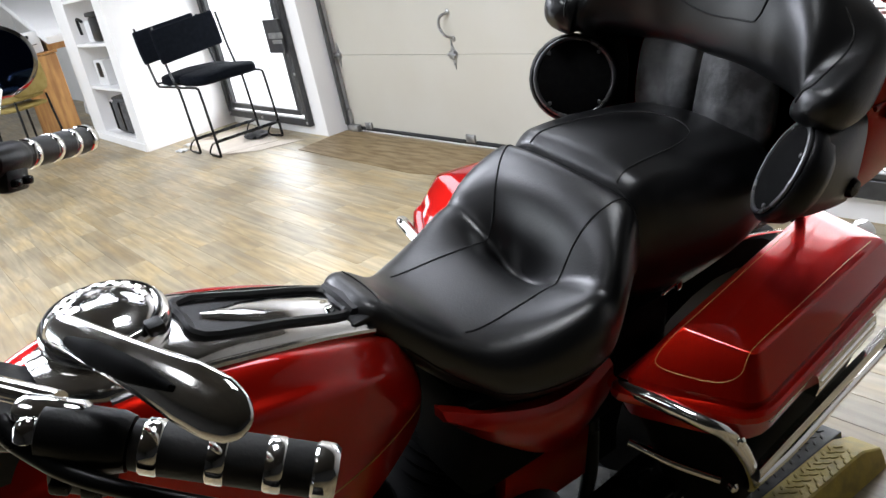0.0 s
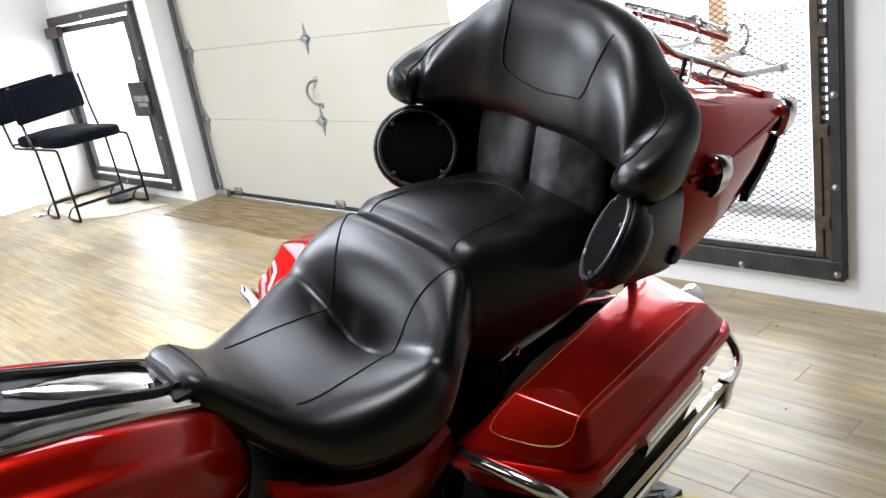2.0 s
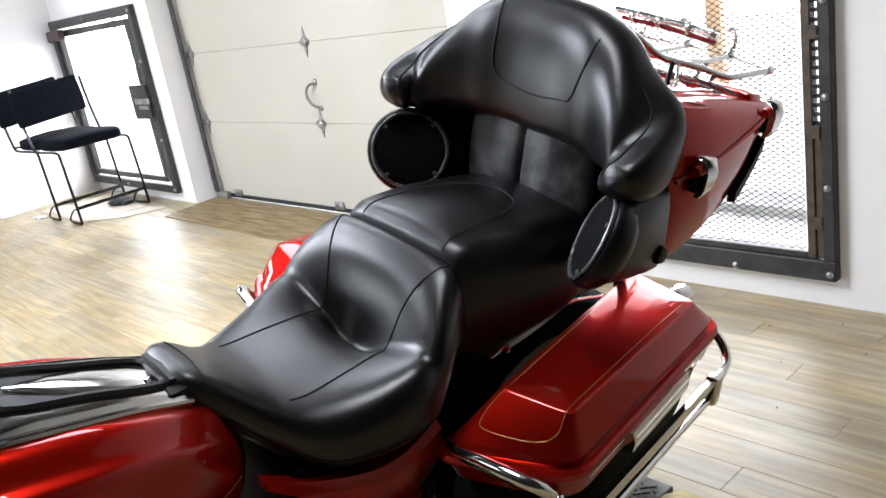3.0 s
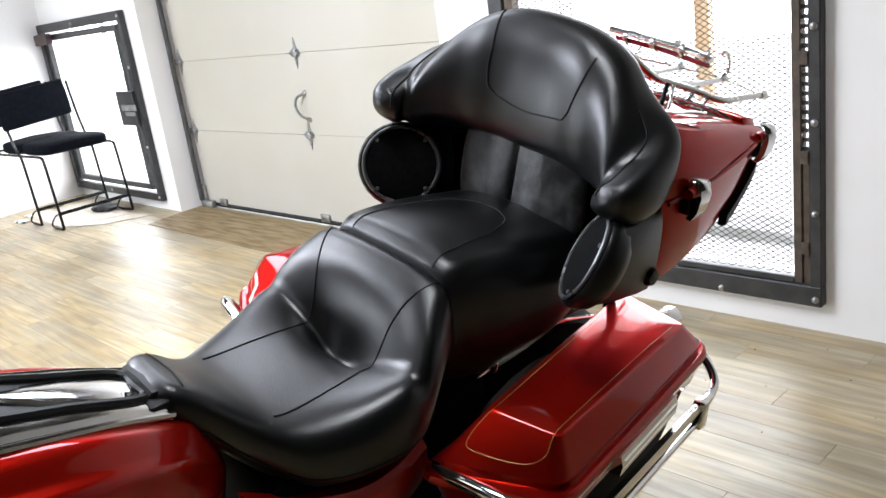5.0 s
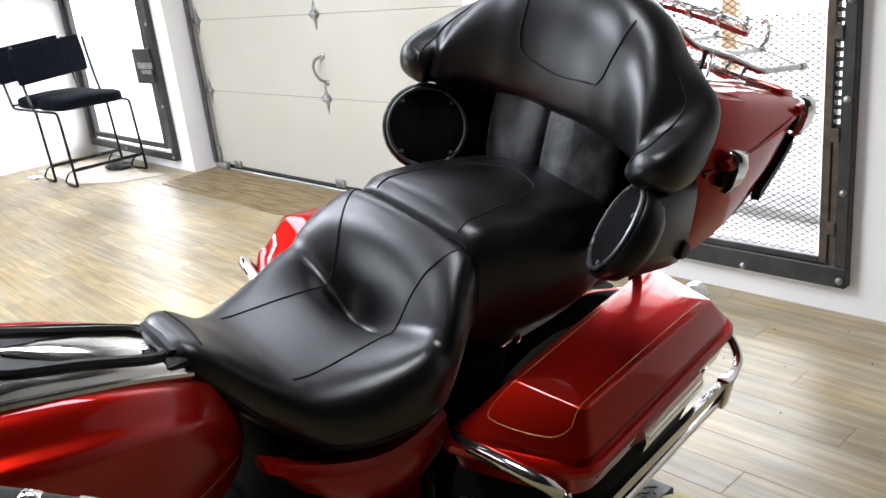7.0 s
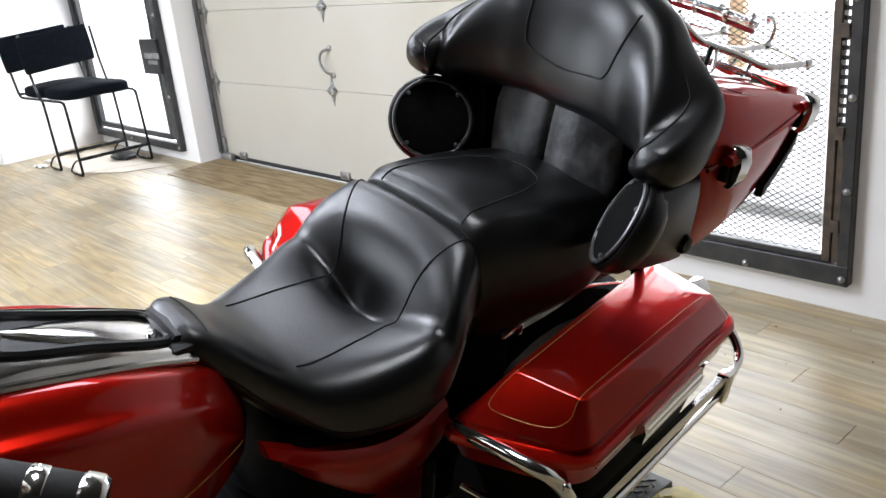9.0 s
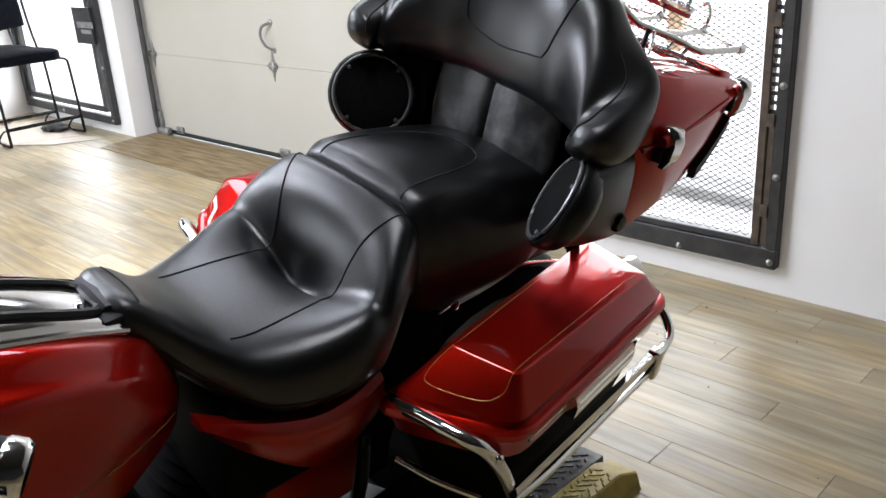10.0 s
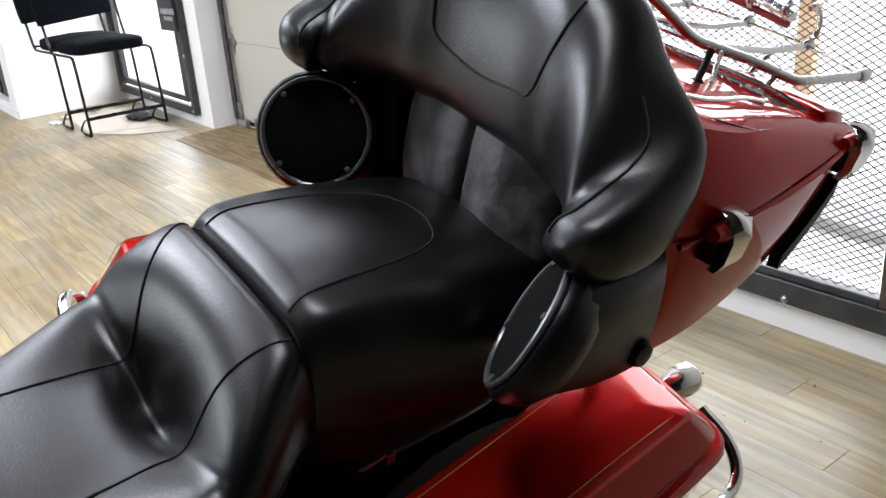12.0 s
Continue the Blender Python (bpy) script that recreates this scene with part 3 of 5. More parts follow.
for v in bm.verts:
    d = 1 + 0.35 * noise.noise(v.co * 2.3)
    v.co = Vector((-6.15 + v.co.x * 0.13 * d, 3.18 + v.co.y * 0.09 * d, max(0.003, 0.025 + v.co.z * 0.035 * d)))
part("cloth", bm, RUBBER, shoe)

# ---- niche contents ----
maker = thing("coffee_maker", "white and black coffee maker on the niche shelf", "coffee maker", pose(0.07, -0.055, 0))
part("body", box(-8.22, -7.98, 2.64, 2.86, 0.972, 1.17, 0.02), PAPER, maker)
part("column", box(-7.95, -7.62, 2.62, 2.86, 0.972, 1.20, 0.025), BLACK_PLASTIC, maker)
part("handle", tube([(-8.22, 2.63, 1.17), (-8.32, 2.62, 1.20), (-8.34, 2.62, 1.16), (-8.32, 2.62, 1.05)], 0.014, 8), BLACK_PLASTIC, maker)
part("lid", box(-7.97, -7.56, 2.61, 2.87, 1.203, 1.245, 0.012), BLACK_PLASTIC, maker)
carton = thing("carton", "white printed carton on the middle niche shelf", "carton", pose(0.07, -0.055, 0))
part("box", box(-8.30, -7.95, 2.63, 2.85, 0.562, 0.80, 0.004), PAPER, carton, smooth=False)
part("printed_panel", box(-8.20, -8.06, 2.625, 2.631, 0.64, 0.78, 0.001), BLACK_PLASTIC, carton, smooth=False)
tin = thing("grey_canister", "dull grey metal canister on the niche shelf", "canister", pose(0.07, -0.055, 0))
part("body", lathe([(0.10, 0.562), (0.105, 0.58), (0.105, 0.82), (0.095, 0.84), (0.03, 0.845)], pose(-7.62, 2.74, 0)), STEEL, tin)
part("lid", lathe([(0.109, 0.846), (0.109, 0.866), (0.02, 0.875)], pose(-7.62, 2.74, 0)), DARK_STEEL, tin)
bag = thing("tool_bag", "dark grey fabric tool bag on the bottom niche shelf", "bag", pose(0.07, -0.055, 0))
part("body", pillow(0.30, 16, lambda u: 0.43 - 0.02 * (u / 0.3) ** 2, lambda u: 0.102, lambda u: -0.12, 0.25, 5, 24), GREY_FABRIC, bag, m=pose(-7.85, 2.71, 0))
part("flap", pillow(0.27, 12, lambda u: 0.45, lambda u: 0.415, lambda u: -0.10, 0.2, 4, 20), GREY_FABRIC, bag, m=pose(-7.85, 2.71, 0))
for x in (-7.98, -7.72):
    part("strap", box(x - 0.018, x + 0.018, 2.580, 2.592, 0.15, 0.42, 0.003), BLACK_PLASTIC, bag)

# ---- the far corner beyond the niche ----
panel = thing("wooden_panel", "orange brown wooden cabinet side standing on the floor", "wood panel")
part("board", box(-9.53, -9.47, 2.12, 2.52, 0.0, 0.90, 0.006), ORANGE_WOOD, panel, smooth=False)
part("top_board", box(-9.95, -9.46, 2.10, 2.54, 0.903, 0.93, 0.005), ORANGE_WOOD, panel, smooth=False)
carton = thing("cardboard_box", "open brown cardboard box on the cabinet", "cardboard box")
bm = box(-9.85, -9.50, 2.46, 2.47, 0.931, 1.13)
box(-9.85, -9.50, 2.70, 2.71, 0.931, 1.13, bm=bm)
box(-9.86, -9.85, 2.46, 2.71, 0.931, 1.13, bm=bm)
box(-9.50, -9.49, 2.46, 2.71, 0.931, 1.13, bm=bm)
box(-9.85, -9.50, 2.47, 2.70, 0.931, 0.94, bm=bm)
part("carton_body", bm, ORANGE_WOOD, carton, smooth=False)
part("flap", box(-9.49, -9.40, 2.46, 2.71, 1.10, 1.106), ORANGE_WOOD, carton, smooth=False)
machine = thing("label_printer", "white office machine with dark slots on the cabinet", "printer")
part("housing", box(-9.92, -9.50, 2.12, 2.42, 0.931, 1.16, 0.02), PAPER, machine)
part("display", box(-9.502, -9.494, 2.22, 2.31, 1.09, 1.13, 0.002), BLACK_PLASTIC, machine)
part("paper_slot", box(-9.502, -9.494, 2.20, 2.37, 1.02, 1.028, 0.001), BLACK_PLASTIC, machine)


def stacking_chair(m):
    ch = thing("stacking_chair", "olive upholstered stacking chair with dark steel legs", "chair", m, "stacked olive chairs")
    part("seat", pillow(0.24, 14, lambda u: 0.50, lambda u: 0.44, lambda u: -0.22, 0.44, 3, 20), OLIVE, ch)
    part("backrest", pillow(0.24, 14, lambda u: 0.86, lambda u: 0.58, lambda u: 0.20, 0.06, 3, 20), OLIVE, ch)
    for x in (-0.2, 0.2):
        for y in (-0.18, 0.2):
            part("leg", tube([(x, y, 0.46), (x * 1.12, y * 1.12, 0.004)], 0.011, 8, smooth=1), BLACK_PAINT, ch)
    return ch


stack = stacking_chair(pose(-9.2, 1.95, 0, 0, 0, -60))
copy_thing(stack, pose(-9.22, 1.95, 0.09, 0, 0, -60))
for x, y, s, h in ((-9.35, 2.8, 0.16, 0.42), (-9.7, 2.9, 0.2, 0.6), (-10.2, 2.95, 0.18, 0.35)):
    sack = thing("plastic_sack", "crumpled white plastic sack standing on the floor", "sack", group="white sacks")
    bm = bmesh.new()
    bmesh.ops.create_icosphere(bm, subdivisions=4, radius=1.0)
    for v in bm.verts:
        d = 1 + 0.18 * noise.noise(v.co * 2.6 + Vector((x, y, 0))) + 0.06 * noise.noise(v.co * 7)
        v.co = Vector((x + v.co.x * s * d, y + v.co.y * s * d, max(0.0, h * 0.48 + v.co.z * h * 0.5 * d)))
    part("bag", bm, PAPER, sack)
duct = thing("sloping_panel", "white sloping stair soffit panel fixed to the wall", "panel")
part("board", box(-12.5, -9.9, 2.4, 3.3, -0.04, 0.04, 0.01), WHITE_WALL, duct, smooth=False, m=pose(0.5, 0, -1.35, 0, 14, 0))


# crumbs on the floor by the gate
rnd = random.Random(5)
bm = bmesh.new()
for k in range(26):
    x, y, r = rnd.uniform(-0.9, 0.9), rnd.uniform(2.0, 3.4), rnd.uniform(0.0015, 0.004)
    c = Vector((x, y, r * 0.4))
    loft([[c + Vector((r * f * math.cos(a) * rnd.uniform(0.7, 1.3), r * f * math.sin(a), z * r)) for a in (0, 1.3, 2.5, 3.8, 5.0)] for f, z in ((0.7, -0.4), (1, 0.1), (0.5, 0.6))], bm)
crumbs = new("floor_debris", finish(bm, False))
crumbs.data.materials.append(LEAF)
tagged(crumbs, "small dark crumbs scattered on the wood floor", "debris", kind="stuff")


# ---- motorcycle: leaning on its stand, built upright with u to its own left side, v to its rear and w up ----
BIKE = pose(-0.645, 0, 0, 0, 14, 0)
bike = thing("motorcycle", "dark red touring motorcycle with black leather seat on its stand", "motorcycle", BIKE)

# seat sections: v, half width, seam u, seam w, dish, roll height, shoulder w, lower edge w
DRIVER = [
    (1.008, 0.034, 0.018, 0.868, 0, 0, 0.860, 0.835), (1.018, 0.062, 0.032, 0.893, 0, 0, 0.873, 0.815), (1.042, 0.080, 0.042, 0.900, 0, 0, 0.874, 0.802),
    (1.075, 0.096, 0.052, 0.879, 0, 0, 0.850, 0.775), (1.10, 0.112, 0.066, 0.853, 0, 0, 0.825, 0.742), (1.13, 0.135, 0.085, 0.825, -0.002, 0, 0.800, 0.708), (1.16, 0.160, 0.100, 0.806, -0.003, 0, 0.785, 0.678),
    (1.19, 0.184, 0.104, 0.798, -0.004, 0.004, 0.775, 0.656), (1.24, 0.206, 0.103, 0.797, -0.003, 0.009, 0.775, 0.645), (1.285, 0.219, 0.100, 0.797, -0.001, 0.020, 0.780, 0.643), (1.337, 0.231, 0.096, 0.794, 0.003, 0.038, 0.785, 0.646),
    (1.365, 0.234, 0.094, 0.790, 0.018, 0.050, 0.790, 0.650), (1.390, 0.232, 0.0925, 0.790, 0.058, 0.050, 0.80, 0.653), (1.406, 0.229, 0.097, 0.824, 0.062, 0.040, 0.83, 0.657), (1.420, 0.226, 0.103, 0.852, 0.030, 0.028, 0.85, 0.659), (1.440, 0.218, 0.115, 0.886, -0.002, 0.014, 0.878, 0.664),
    (1.475, 0.201, 0.133, 0.915, -0.007, 0.004, 0.90, 0.673), (1.502, 0.184, 0.142, 0.923, -0.009, 0.002, 0.90, 0.683), (1.516, 0.176, 0.142, 0.912, -0.003, 0.0, 0.885, 0.69), (1.526, 0.170, 0.138, 0.868, 0, 0, 0.84, 0.70)]
PILLION = [
    (1.508, 0.160, 0.104, 0.862, 0, 0.0, 0.83, 0.68), (1.514, 0.168, 0.108, 0.914, 0, 0.0, 0.85, 0.68), (1.53, 0.178, 0.112, 0.937, -0.003, 0.0, 0.858, 0.68), (1.56, 0.188, 0.112, 0.945, -0.006, 0.004, 0.86, 0.68),
    (1.66, 0.196, 0.106, 0.944, -0.012, 0.006, 0.862, 0.69), (1.76, 0.196, 0.098, 0.934, -0.014, 0.006, 0.862, 0.71), (1.84, 0.186, 0.09, 0.922, -0.010, 0.004, 0.86, 0.73), (1.88, 0.170, 0.08, 0.91, 0, 0.0, 0.85, 0.75)]


def seat_shift(v):
    """The seat's middle wanders a little off the bike's middle towards the rear."""
    k = min(1.0, max(0.0, (v - 1.30) / 0.2))
    return -0.028 * k * k * (3 - 2 * k) + 0.018 * min(1.0, max(0.0, (v - 1.55) / 0.2))


def station(stations, v):
    """The section's numbers at v, smoothly between the stations."""
    st = np.array(stations, float)
    i = int(np.clip(np.searchsorted(st[:, 0], v) - 1, 0, len(st) - 2))
    a, b, c, d = st[max(i - 1, 0)], st[i], st[i + 1], st[min(i + 2, len(st) - 1)]
    t = (v - b[0]) / (c[0] - b[0])
    h = c[0] - b[0]
    mb = (c - a) / max(c[0] - a[0], 1e-6) * h
    mc = (d - b) / max(d[0] - b[0], 1e-6) * h
    return b * (2 * t ** 3 - 3 * t * t + 1) + mb * (t ** 3 - 2 * t * t + t) + c * (3 * t * t - 2 * t ** 3) + mc * (t ** 3 - t * t)


def half_profile(stations, v, steps=5):
    """Half a section: a dished middle to the seam at c, then one full round roll down to the side."""
    _, hw, c, wc, dish, bump, ws, wl = station(stations, v)
    wm = 0.62 * min(ws, wc) + 0.38 * wl
    rise = max(0.0, bump)
    e = 0.86 if stations is DRIVER else 0.92
    half = [(0, wc - dish), (c * 0.3, wc - dish * 0.96), (c * 0.65, wc - dish * 0.62), (c, wc)]
    for k in (0.28, 0.52, 0.74, 0.90):
        a = k * math.pi / 2
        half.append((c + (hw - c) * math.sin(a) ** e, wm + (wc - wm) * math.cos(a) ** e + rise * math.sin(math.pi * k ** 1.2)))
    half += [(hw, wm), (hw * 0.955, wm * 0.45 + wl * 0.55), (hw * 0.80, wl)]
    return catmull([(u, v, w) for u, w in half], steps)


def seat_loft(stations, steps=7, section=half_profile):
    vs = []
    for a, b in zip(stations, stations[1:]):
        vs += [a[0] + (b[0] - a[0]) * k / steps for k in range(steps)]
    vs.append(stations[-1][0])
    rings = []
    for v in vs:
        right = section(stations, v)
        ring = [Vector((-p.x, p.y, p.z)) for p in right[:0:-1]] + right
        hw, wl = right[-1].x, right[-1].z
        ring += [Vector((hw * 0.5, v, wl - 0.006)), Vector((-hw * 0.5, v, wl - 0.006))]
        rings.append([p + Vector((seat_shift(v), 0, 0)) for p in ring])
    return loft(rings)


def tank_profile(stations, v, steps=5):
    _, hw, c, wc, dish, bump, ws, wl = station(stations, v)
    half = [(0, wc - dish), (c * 0.55, wc - dish * 0.55), (c, wc), (c + 0.28 * (hw - c), wc + bump * 0.72), (c + 0.58 * (hw - c), wc * 0.35 + ws * 0.65 + bump * 0.42), (hw * 0.93, ws - 0.012), (hw, ws * 0.5 + wl * 0.5), (hw * 0.94, wl)]
    return catmull([(u, v, w) for u, w in half], steps)


def on_seat(stations, u, v, lift=0.0014):
    pr = half_profile(stations, v)[:36]
    return Vector((u + seat_shift(v), v, float(np.interp(abs(u), [p.x for p in pr], [p.z for p in pr])) + lift))


def softened(bm, times, chosen=None):
    """Rounds off a mesh, or the chosen part of it."""
    verts = [v for v in bm.verts if chosen is None or chosen(v.co)]
    for _ in range(times):
        bmesh.ops.smooth_vert(bm, verts=verts, factor=0.5, use_axis_x=True, use_axis_y=True, use_axis_z=True)
    return bm


def laid_on(ob, line, lift):
    """The line moved onto the nearest places of a mesh."""
    bm = bmesh.new()
    bm.from_mesh(ob.data)
    tree = BVHTree.FromBMesh(bm)
    bm.free()
    out = []
    for p in line:
        q, n, _, _ = tree.find_nearest(p)
        out.append(q + n * lift)
    return out


def stitches(stations, path, parent, r=0.0014, n=14):
    line = catmull([(u, v, 0) for u, v in path], n)
    part("stitching", tube(laid_on(parent, [on_seat(stations, p.x, p.y) for p in line], 0.0006), r, 6, smooth=1), THREAD, parent)


driver = part("driver_seat", softened(seat_loft(DRIVER), 44), LEATHER, bike, "smooth black leather bucket seat")
pillion = part("passenger_seat", seat_loft(PILLION), DUSTY, bike, "black leather passenger seat")
for s in (-1, 1):
    stitches(DRIVER, [(s * 0.102, 1.172), (s * 0.104, 1.20), (s * 0.103, 1.24), (s * 0.100, 1.285), (s * 0.096, 1.337), (s * 0.0935, 1.372), (s * 0.0925, 1.394), (s * 0.100, 1.414), (s * 0.115, 1.440), (s * 0.133, 1.475), (s * 0.143, 1.503), (s * 0.141, 1.515)], driver)
    line = []
    for v in np.linspace(1.06, 1.50, 40):
        pr = half_profile(DRIVER, float(v))
        p = pr[42]
        line.append(Vector((s * (p.x + 0.0004) + seat_shift(p.y), p.y, p.z)))
    part("stitching", tube(laid_on(driver, line, 0.0006), 0.0013, 6, smooth=1), THREAD, driver)
stitches(DRIVER, [(-0.055, 1.058), (0.0, 1.064), (0.055, 1.058)], driver)
stitches(PILLION, [(-0.104, 1.520), (-0.103, 1.545), (-0.100, 1.60), (-0.094, 1.66), (-0.070, 1.725), (-0.035, 1.752), (0, 1.76), (0.035, 1.757), (0.070, 1.737), (0.092, 1.68), (0.103, 1.60), (0.108, 1.545), (0.110, 1.520)], pillion)
for s in (-1, 1):
    line = [half_profile(PILLION, 1.5165)[k] for k in range(15, 40)]
    part("stitching", tube([Vector((s * (p.x + 0.001) + seat_shift(p.y), p.y, p.z)) for p in line], 0.0014, 6, smooth=1), THREAD, pillion)

# backrest: a pad swept along a path that bends forward into two arms
# half stations: u, v, middle height, half height, half thickness, recline, shear
BACK = [
    (0.0, 1.902, 1.169, 0.137, 0.0625, 0.10, 0.0), (0.10, 1.894, 1.168, 0.1285, 0.0545, 0.17, -0.037), (0.18, 1.8835, 1.142, 0.119, 0.040, 0.198, -0.015),
    (0.232, 1.885, 1.114, 0.100, 0.038, 0.127, 0.047), (0.271, 1.868, 1.091, 0.087, 0.046, 0.16, 0.176), (0.291, 1.824, 1.086, 0.0625, 0.044, 0.01, 0.16),
    (0.289, 1.770, 1.076, 0.052, 0.046, 0.0, 0.138), (0.285, 1.735, 1.0765, 0.034, 0.036, 0.0, 0.12), (0.2835, 1.722, 1.0765, 0.016, 0.018, 0.0, 0.12), (0.283, 1.718, 1.0765, 0.003, 0.004, 0.0, 0.12)]
ROLL = radians(3.2)


def lerp_catmull(rows, n):
    """Rows of numbers, n smooth steps a span."""
    a = np.array(rows, float)
    e = np.vstack([2 * a[0] - a[1], a, 2 * a[-1] - a[-2]])
    out = []
    for i in range(1, len(e) - 2):
        p, q, r, d = e[i - 1:i + 3]
        out += [0.5 * (2 * q + (r - p) * t + (2 * p - 5 * q + 4 * r - d) * t * t + (3 * q - p - 3 * r + d) * t ** 3) for t in (k / n for k in range(n))]
    return np.array(out + [a[-1]])


BACK_STEP = 12
BACK_LINE = lerp_catmull([(-r[0], *r[1:]) for r in BACK[:0:-1]] + BACK, BACK_STEP)
BACK_WAY = np.gradient(BACK_LINE[:, :2], axis=0)
BACK_WAY /= np.linalg.norm(BACK_WAY, axis=1)[:, None]


def pad_section(k, degrees, lift=0.0):
    i = min(int(k), len(BACK_LINE) - 2)
    f = k - i
    u, v, wc, hh, ht, lean, shear = BACK_LINE[i] * (1 - f) + BACK_LINE[i + 1] * f
    tu, tv = BACK_WAY[i] * (1 - f) + BACK_WAY[i + 1] * f
    a = radians(degrees)
    dn = (ht + lift) * math.copysign(abs(math.cos(a)) ** (2 / 2.6), math.cos(a))
    dw = (hh + lift) * math.copysign(abs(math.sin(a)) ** (2 / 2.6), math.sin(a))
    off, w = dn + lean * dw, wc + dw + shear * dn - 1.1
    u, v = u - tv * off, v + tu * off
    return Vector((u * math.cos(ROLL) + w * math.sin(ROLL), v, 1.1 + w * math.cos(ROLL) - u * math.sin(ROLL)))


def on_backrest(k, degrees, lift=0.0):
    """A place on the pad: k steps along its path, at an angle round its section (180 faces the rider, 90 is up); the inner bends are stuffed full."""
    mid = (len(BACK_LINE) - 1) / 2
    k = min(max(k, 0.0), 2 * mid)
    p = pad_section(k, degrees, lift)
    inward = max(0.0, -math.cos(radians(degrees))) ** 0.5
    reach = min(1.0, max(0.0, (abs(p.x) - 0.03) / 0.215))
    full = pad_section(mid, degrees, lift).y - 0.108 * reach ** 2.0
    if inward > 0 and p.y > full:
        p.y += (full - p.y) * inward * (1 - 0.15 * reach)
    return p


bm = loft([[on_backrest(k, 360 * a / 48) for a in range(48)] for k in range(len(BACK_LINE))])
backrest = part("backrest", softened(softened(bm, 60, lambda p: 0.13 < abs(p.x) < 0.30 and 1.735 < p.y < 1.86), 16), LEATHER, bike, "wraparound black leather passenger backrest", angle=70)


def back_stitch(path):
    """Sewn line along (station, angle) pairs, stations counted from the middle."""
    line = catmull([(BACK_STEP * (k + len(BACK) - 1), a, 0) for k, a in path], 10)
    part("stitching", tube(laid_on(backrest, [on_backrest(p.x, p.y) for p in line], 0.0006), 0.0019, 6, smooth=1), THREAD, backrest)


back_stitch([(-1.28, 96), (-1.08, 153), (-1.05, 178), (-0.85, 188), (-0.4, 192), (0.32, 192), (0.93, 189), (1.12, 183), (1.22, 176), (1.32, 156), (1.38, 126)])
for s in (-1, 1):
    back_stitch([(s * 7.6, 170), (s * 7.45, 135), (s * 6.85, 112), (s * 6.3, 107), (s * 5.18, 104), (s * 4.18, 102), (s * 3.2, 100)])


def pad_front(u):
    """Two soft halves with a pinched fold between them."""
    return 1.846 + 0.016 * math.exp(-abs(u / 0.004) ** 1.1) + 0.018 * (abs(u) / 0.16) ** 3 + 0.004 * math.sin(u * 55 + 0.6)


part("lumbar_pad", pillow(0.166, 150, interp([(0, 1.075), (0.15, 1.06)]), interp([(0, 0.875), (0.15, 0.875)]), pad_front, None, 3.2, 40, back=lambda u: 1.92, blunt=8, recline=0.12), SUEDE, bike, "worn black leather lower back pad", m=pose(-0.028, 0, 0))

# luggage box behind the backrest: v, half width, bottom and top heights
SEAM = lambda v: 1.018 + 0.12 * (v - 1.90)
BOX = [(1.885, 0.265, 0.806, 1.140), (1.905, 0.298, 0.804, 1.170), (1.99, 0.312, 0.820, 1.146), (2.09, 0.310, 0.846, 1.124), (2.19, 0.300, 0.882, 1.102), (2.26, 0.288, 0.940, 1.084), (2.31, 0.274, 1.000, 1.070), (2.335, 0.255, 1.030, 1.056)]
low, lid = [], []
for v, hw, w0, w1 in BOX:
    sm = min(SEAM(v), w1 - 0.012)
    w0 = min(w0, sm - 0.01)
    low.append([(hw * x, v, w0 + (sm - 0.003 - w0) * z) for x, z in ((-0.80, 0), (-0.4, -0.0), (0.4, -0.0), (0.80, 0), (0.90, 0.10), (0.965, 0.5), (0.985, 0.86), (0.985, 1), (-0.985, 1), (-0.985, 0.86), (-0.965, 0.5), (-0.90, 0.10))])
    lid.append([(hw * x, v, sm + 0.001 + (w1 - sm) * z) for x, z in ((-1, 0), (1, 0), (1.006, 0.12), (0.985, 0.3), (0.955, 0.62), (0.90, 0.86), (0.80, 0.97), (0.6, 1.0), (-0.6, 1.0), (-0.80, 0.97), (-0.90, 0.86), (-0.955, 0.62), (-0.985, 0.3), (-1.006, 0.12))])


def smooth_rings(rings, n=4):
    cols = [catmull([r[i] for r in rings], n) for i in range(len(rings[0]))]
    return [[c[k] for c in cols] for k in range(len(cols[0]))]


trunk = part("luggage_box", loft(smooth_rings(low)), RED, bike, "dark red painted luggage box", angle=35)
trunk_lid = part("luggage_lid", loft(smooth_rings(lid)), RED, bike, "dark red painted luggage box lid", angle=35)
part("seam_strip", tube([(0.303, 1.90, 1.016), (0.312, 1.99, 1.027), (0.312, 2.09, 1.040), (0.303, 2.19, 1.052), (0.288, 2.27, 1.061)], 0.0045, 8), RED, trunk)
part("lid_panel", loft(smooth_rings([[(x * hw, v, wz) for x, wz in ((-1, w), (-0.7, w + 0.006), (0.7, w + 0.006), (1, w), (0.9, w - 0.03), (-0.9, w - 0.03))] for v, hw, w in ((1.95, 0.20, 1.156), (2.00, 0.205, 1.147), (2.10, 0.20, 1.124), (2.17, 0.18, 1.109))])), RED, trunk_lid, "raised dark red lid panel", angle=30)
for s in (-1, 1):
    part("lid_groove", tube([(s * 0.235, 1.935, 1.157), (s * 0.255, 1.955, 1.147), (s * 0.277, 2.03, 1.123), (s * 0.278, 2.05, 1.119), (s * 0.272, 2.12, 1.106), (s * 0.262, 2.20, 1.091), (s * 0.252, 2.25, 1.081)], 0.0024, 6), BLACK_PLASTIC, trunk_lid)
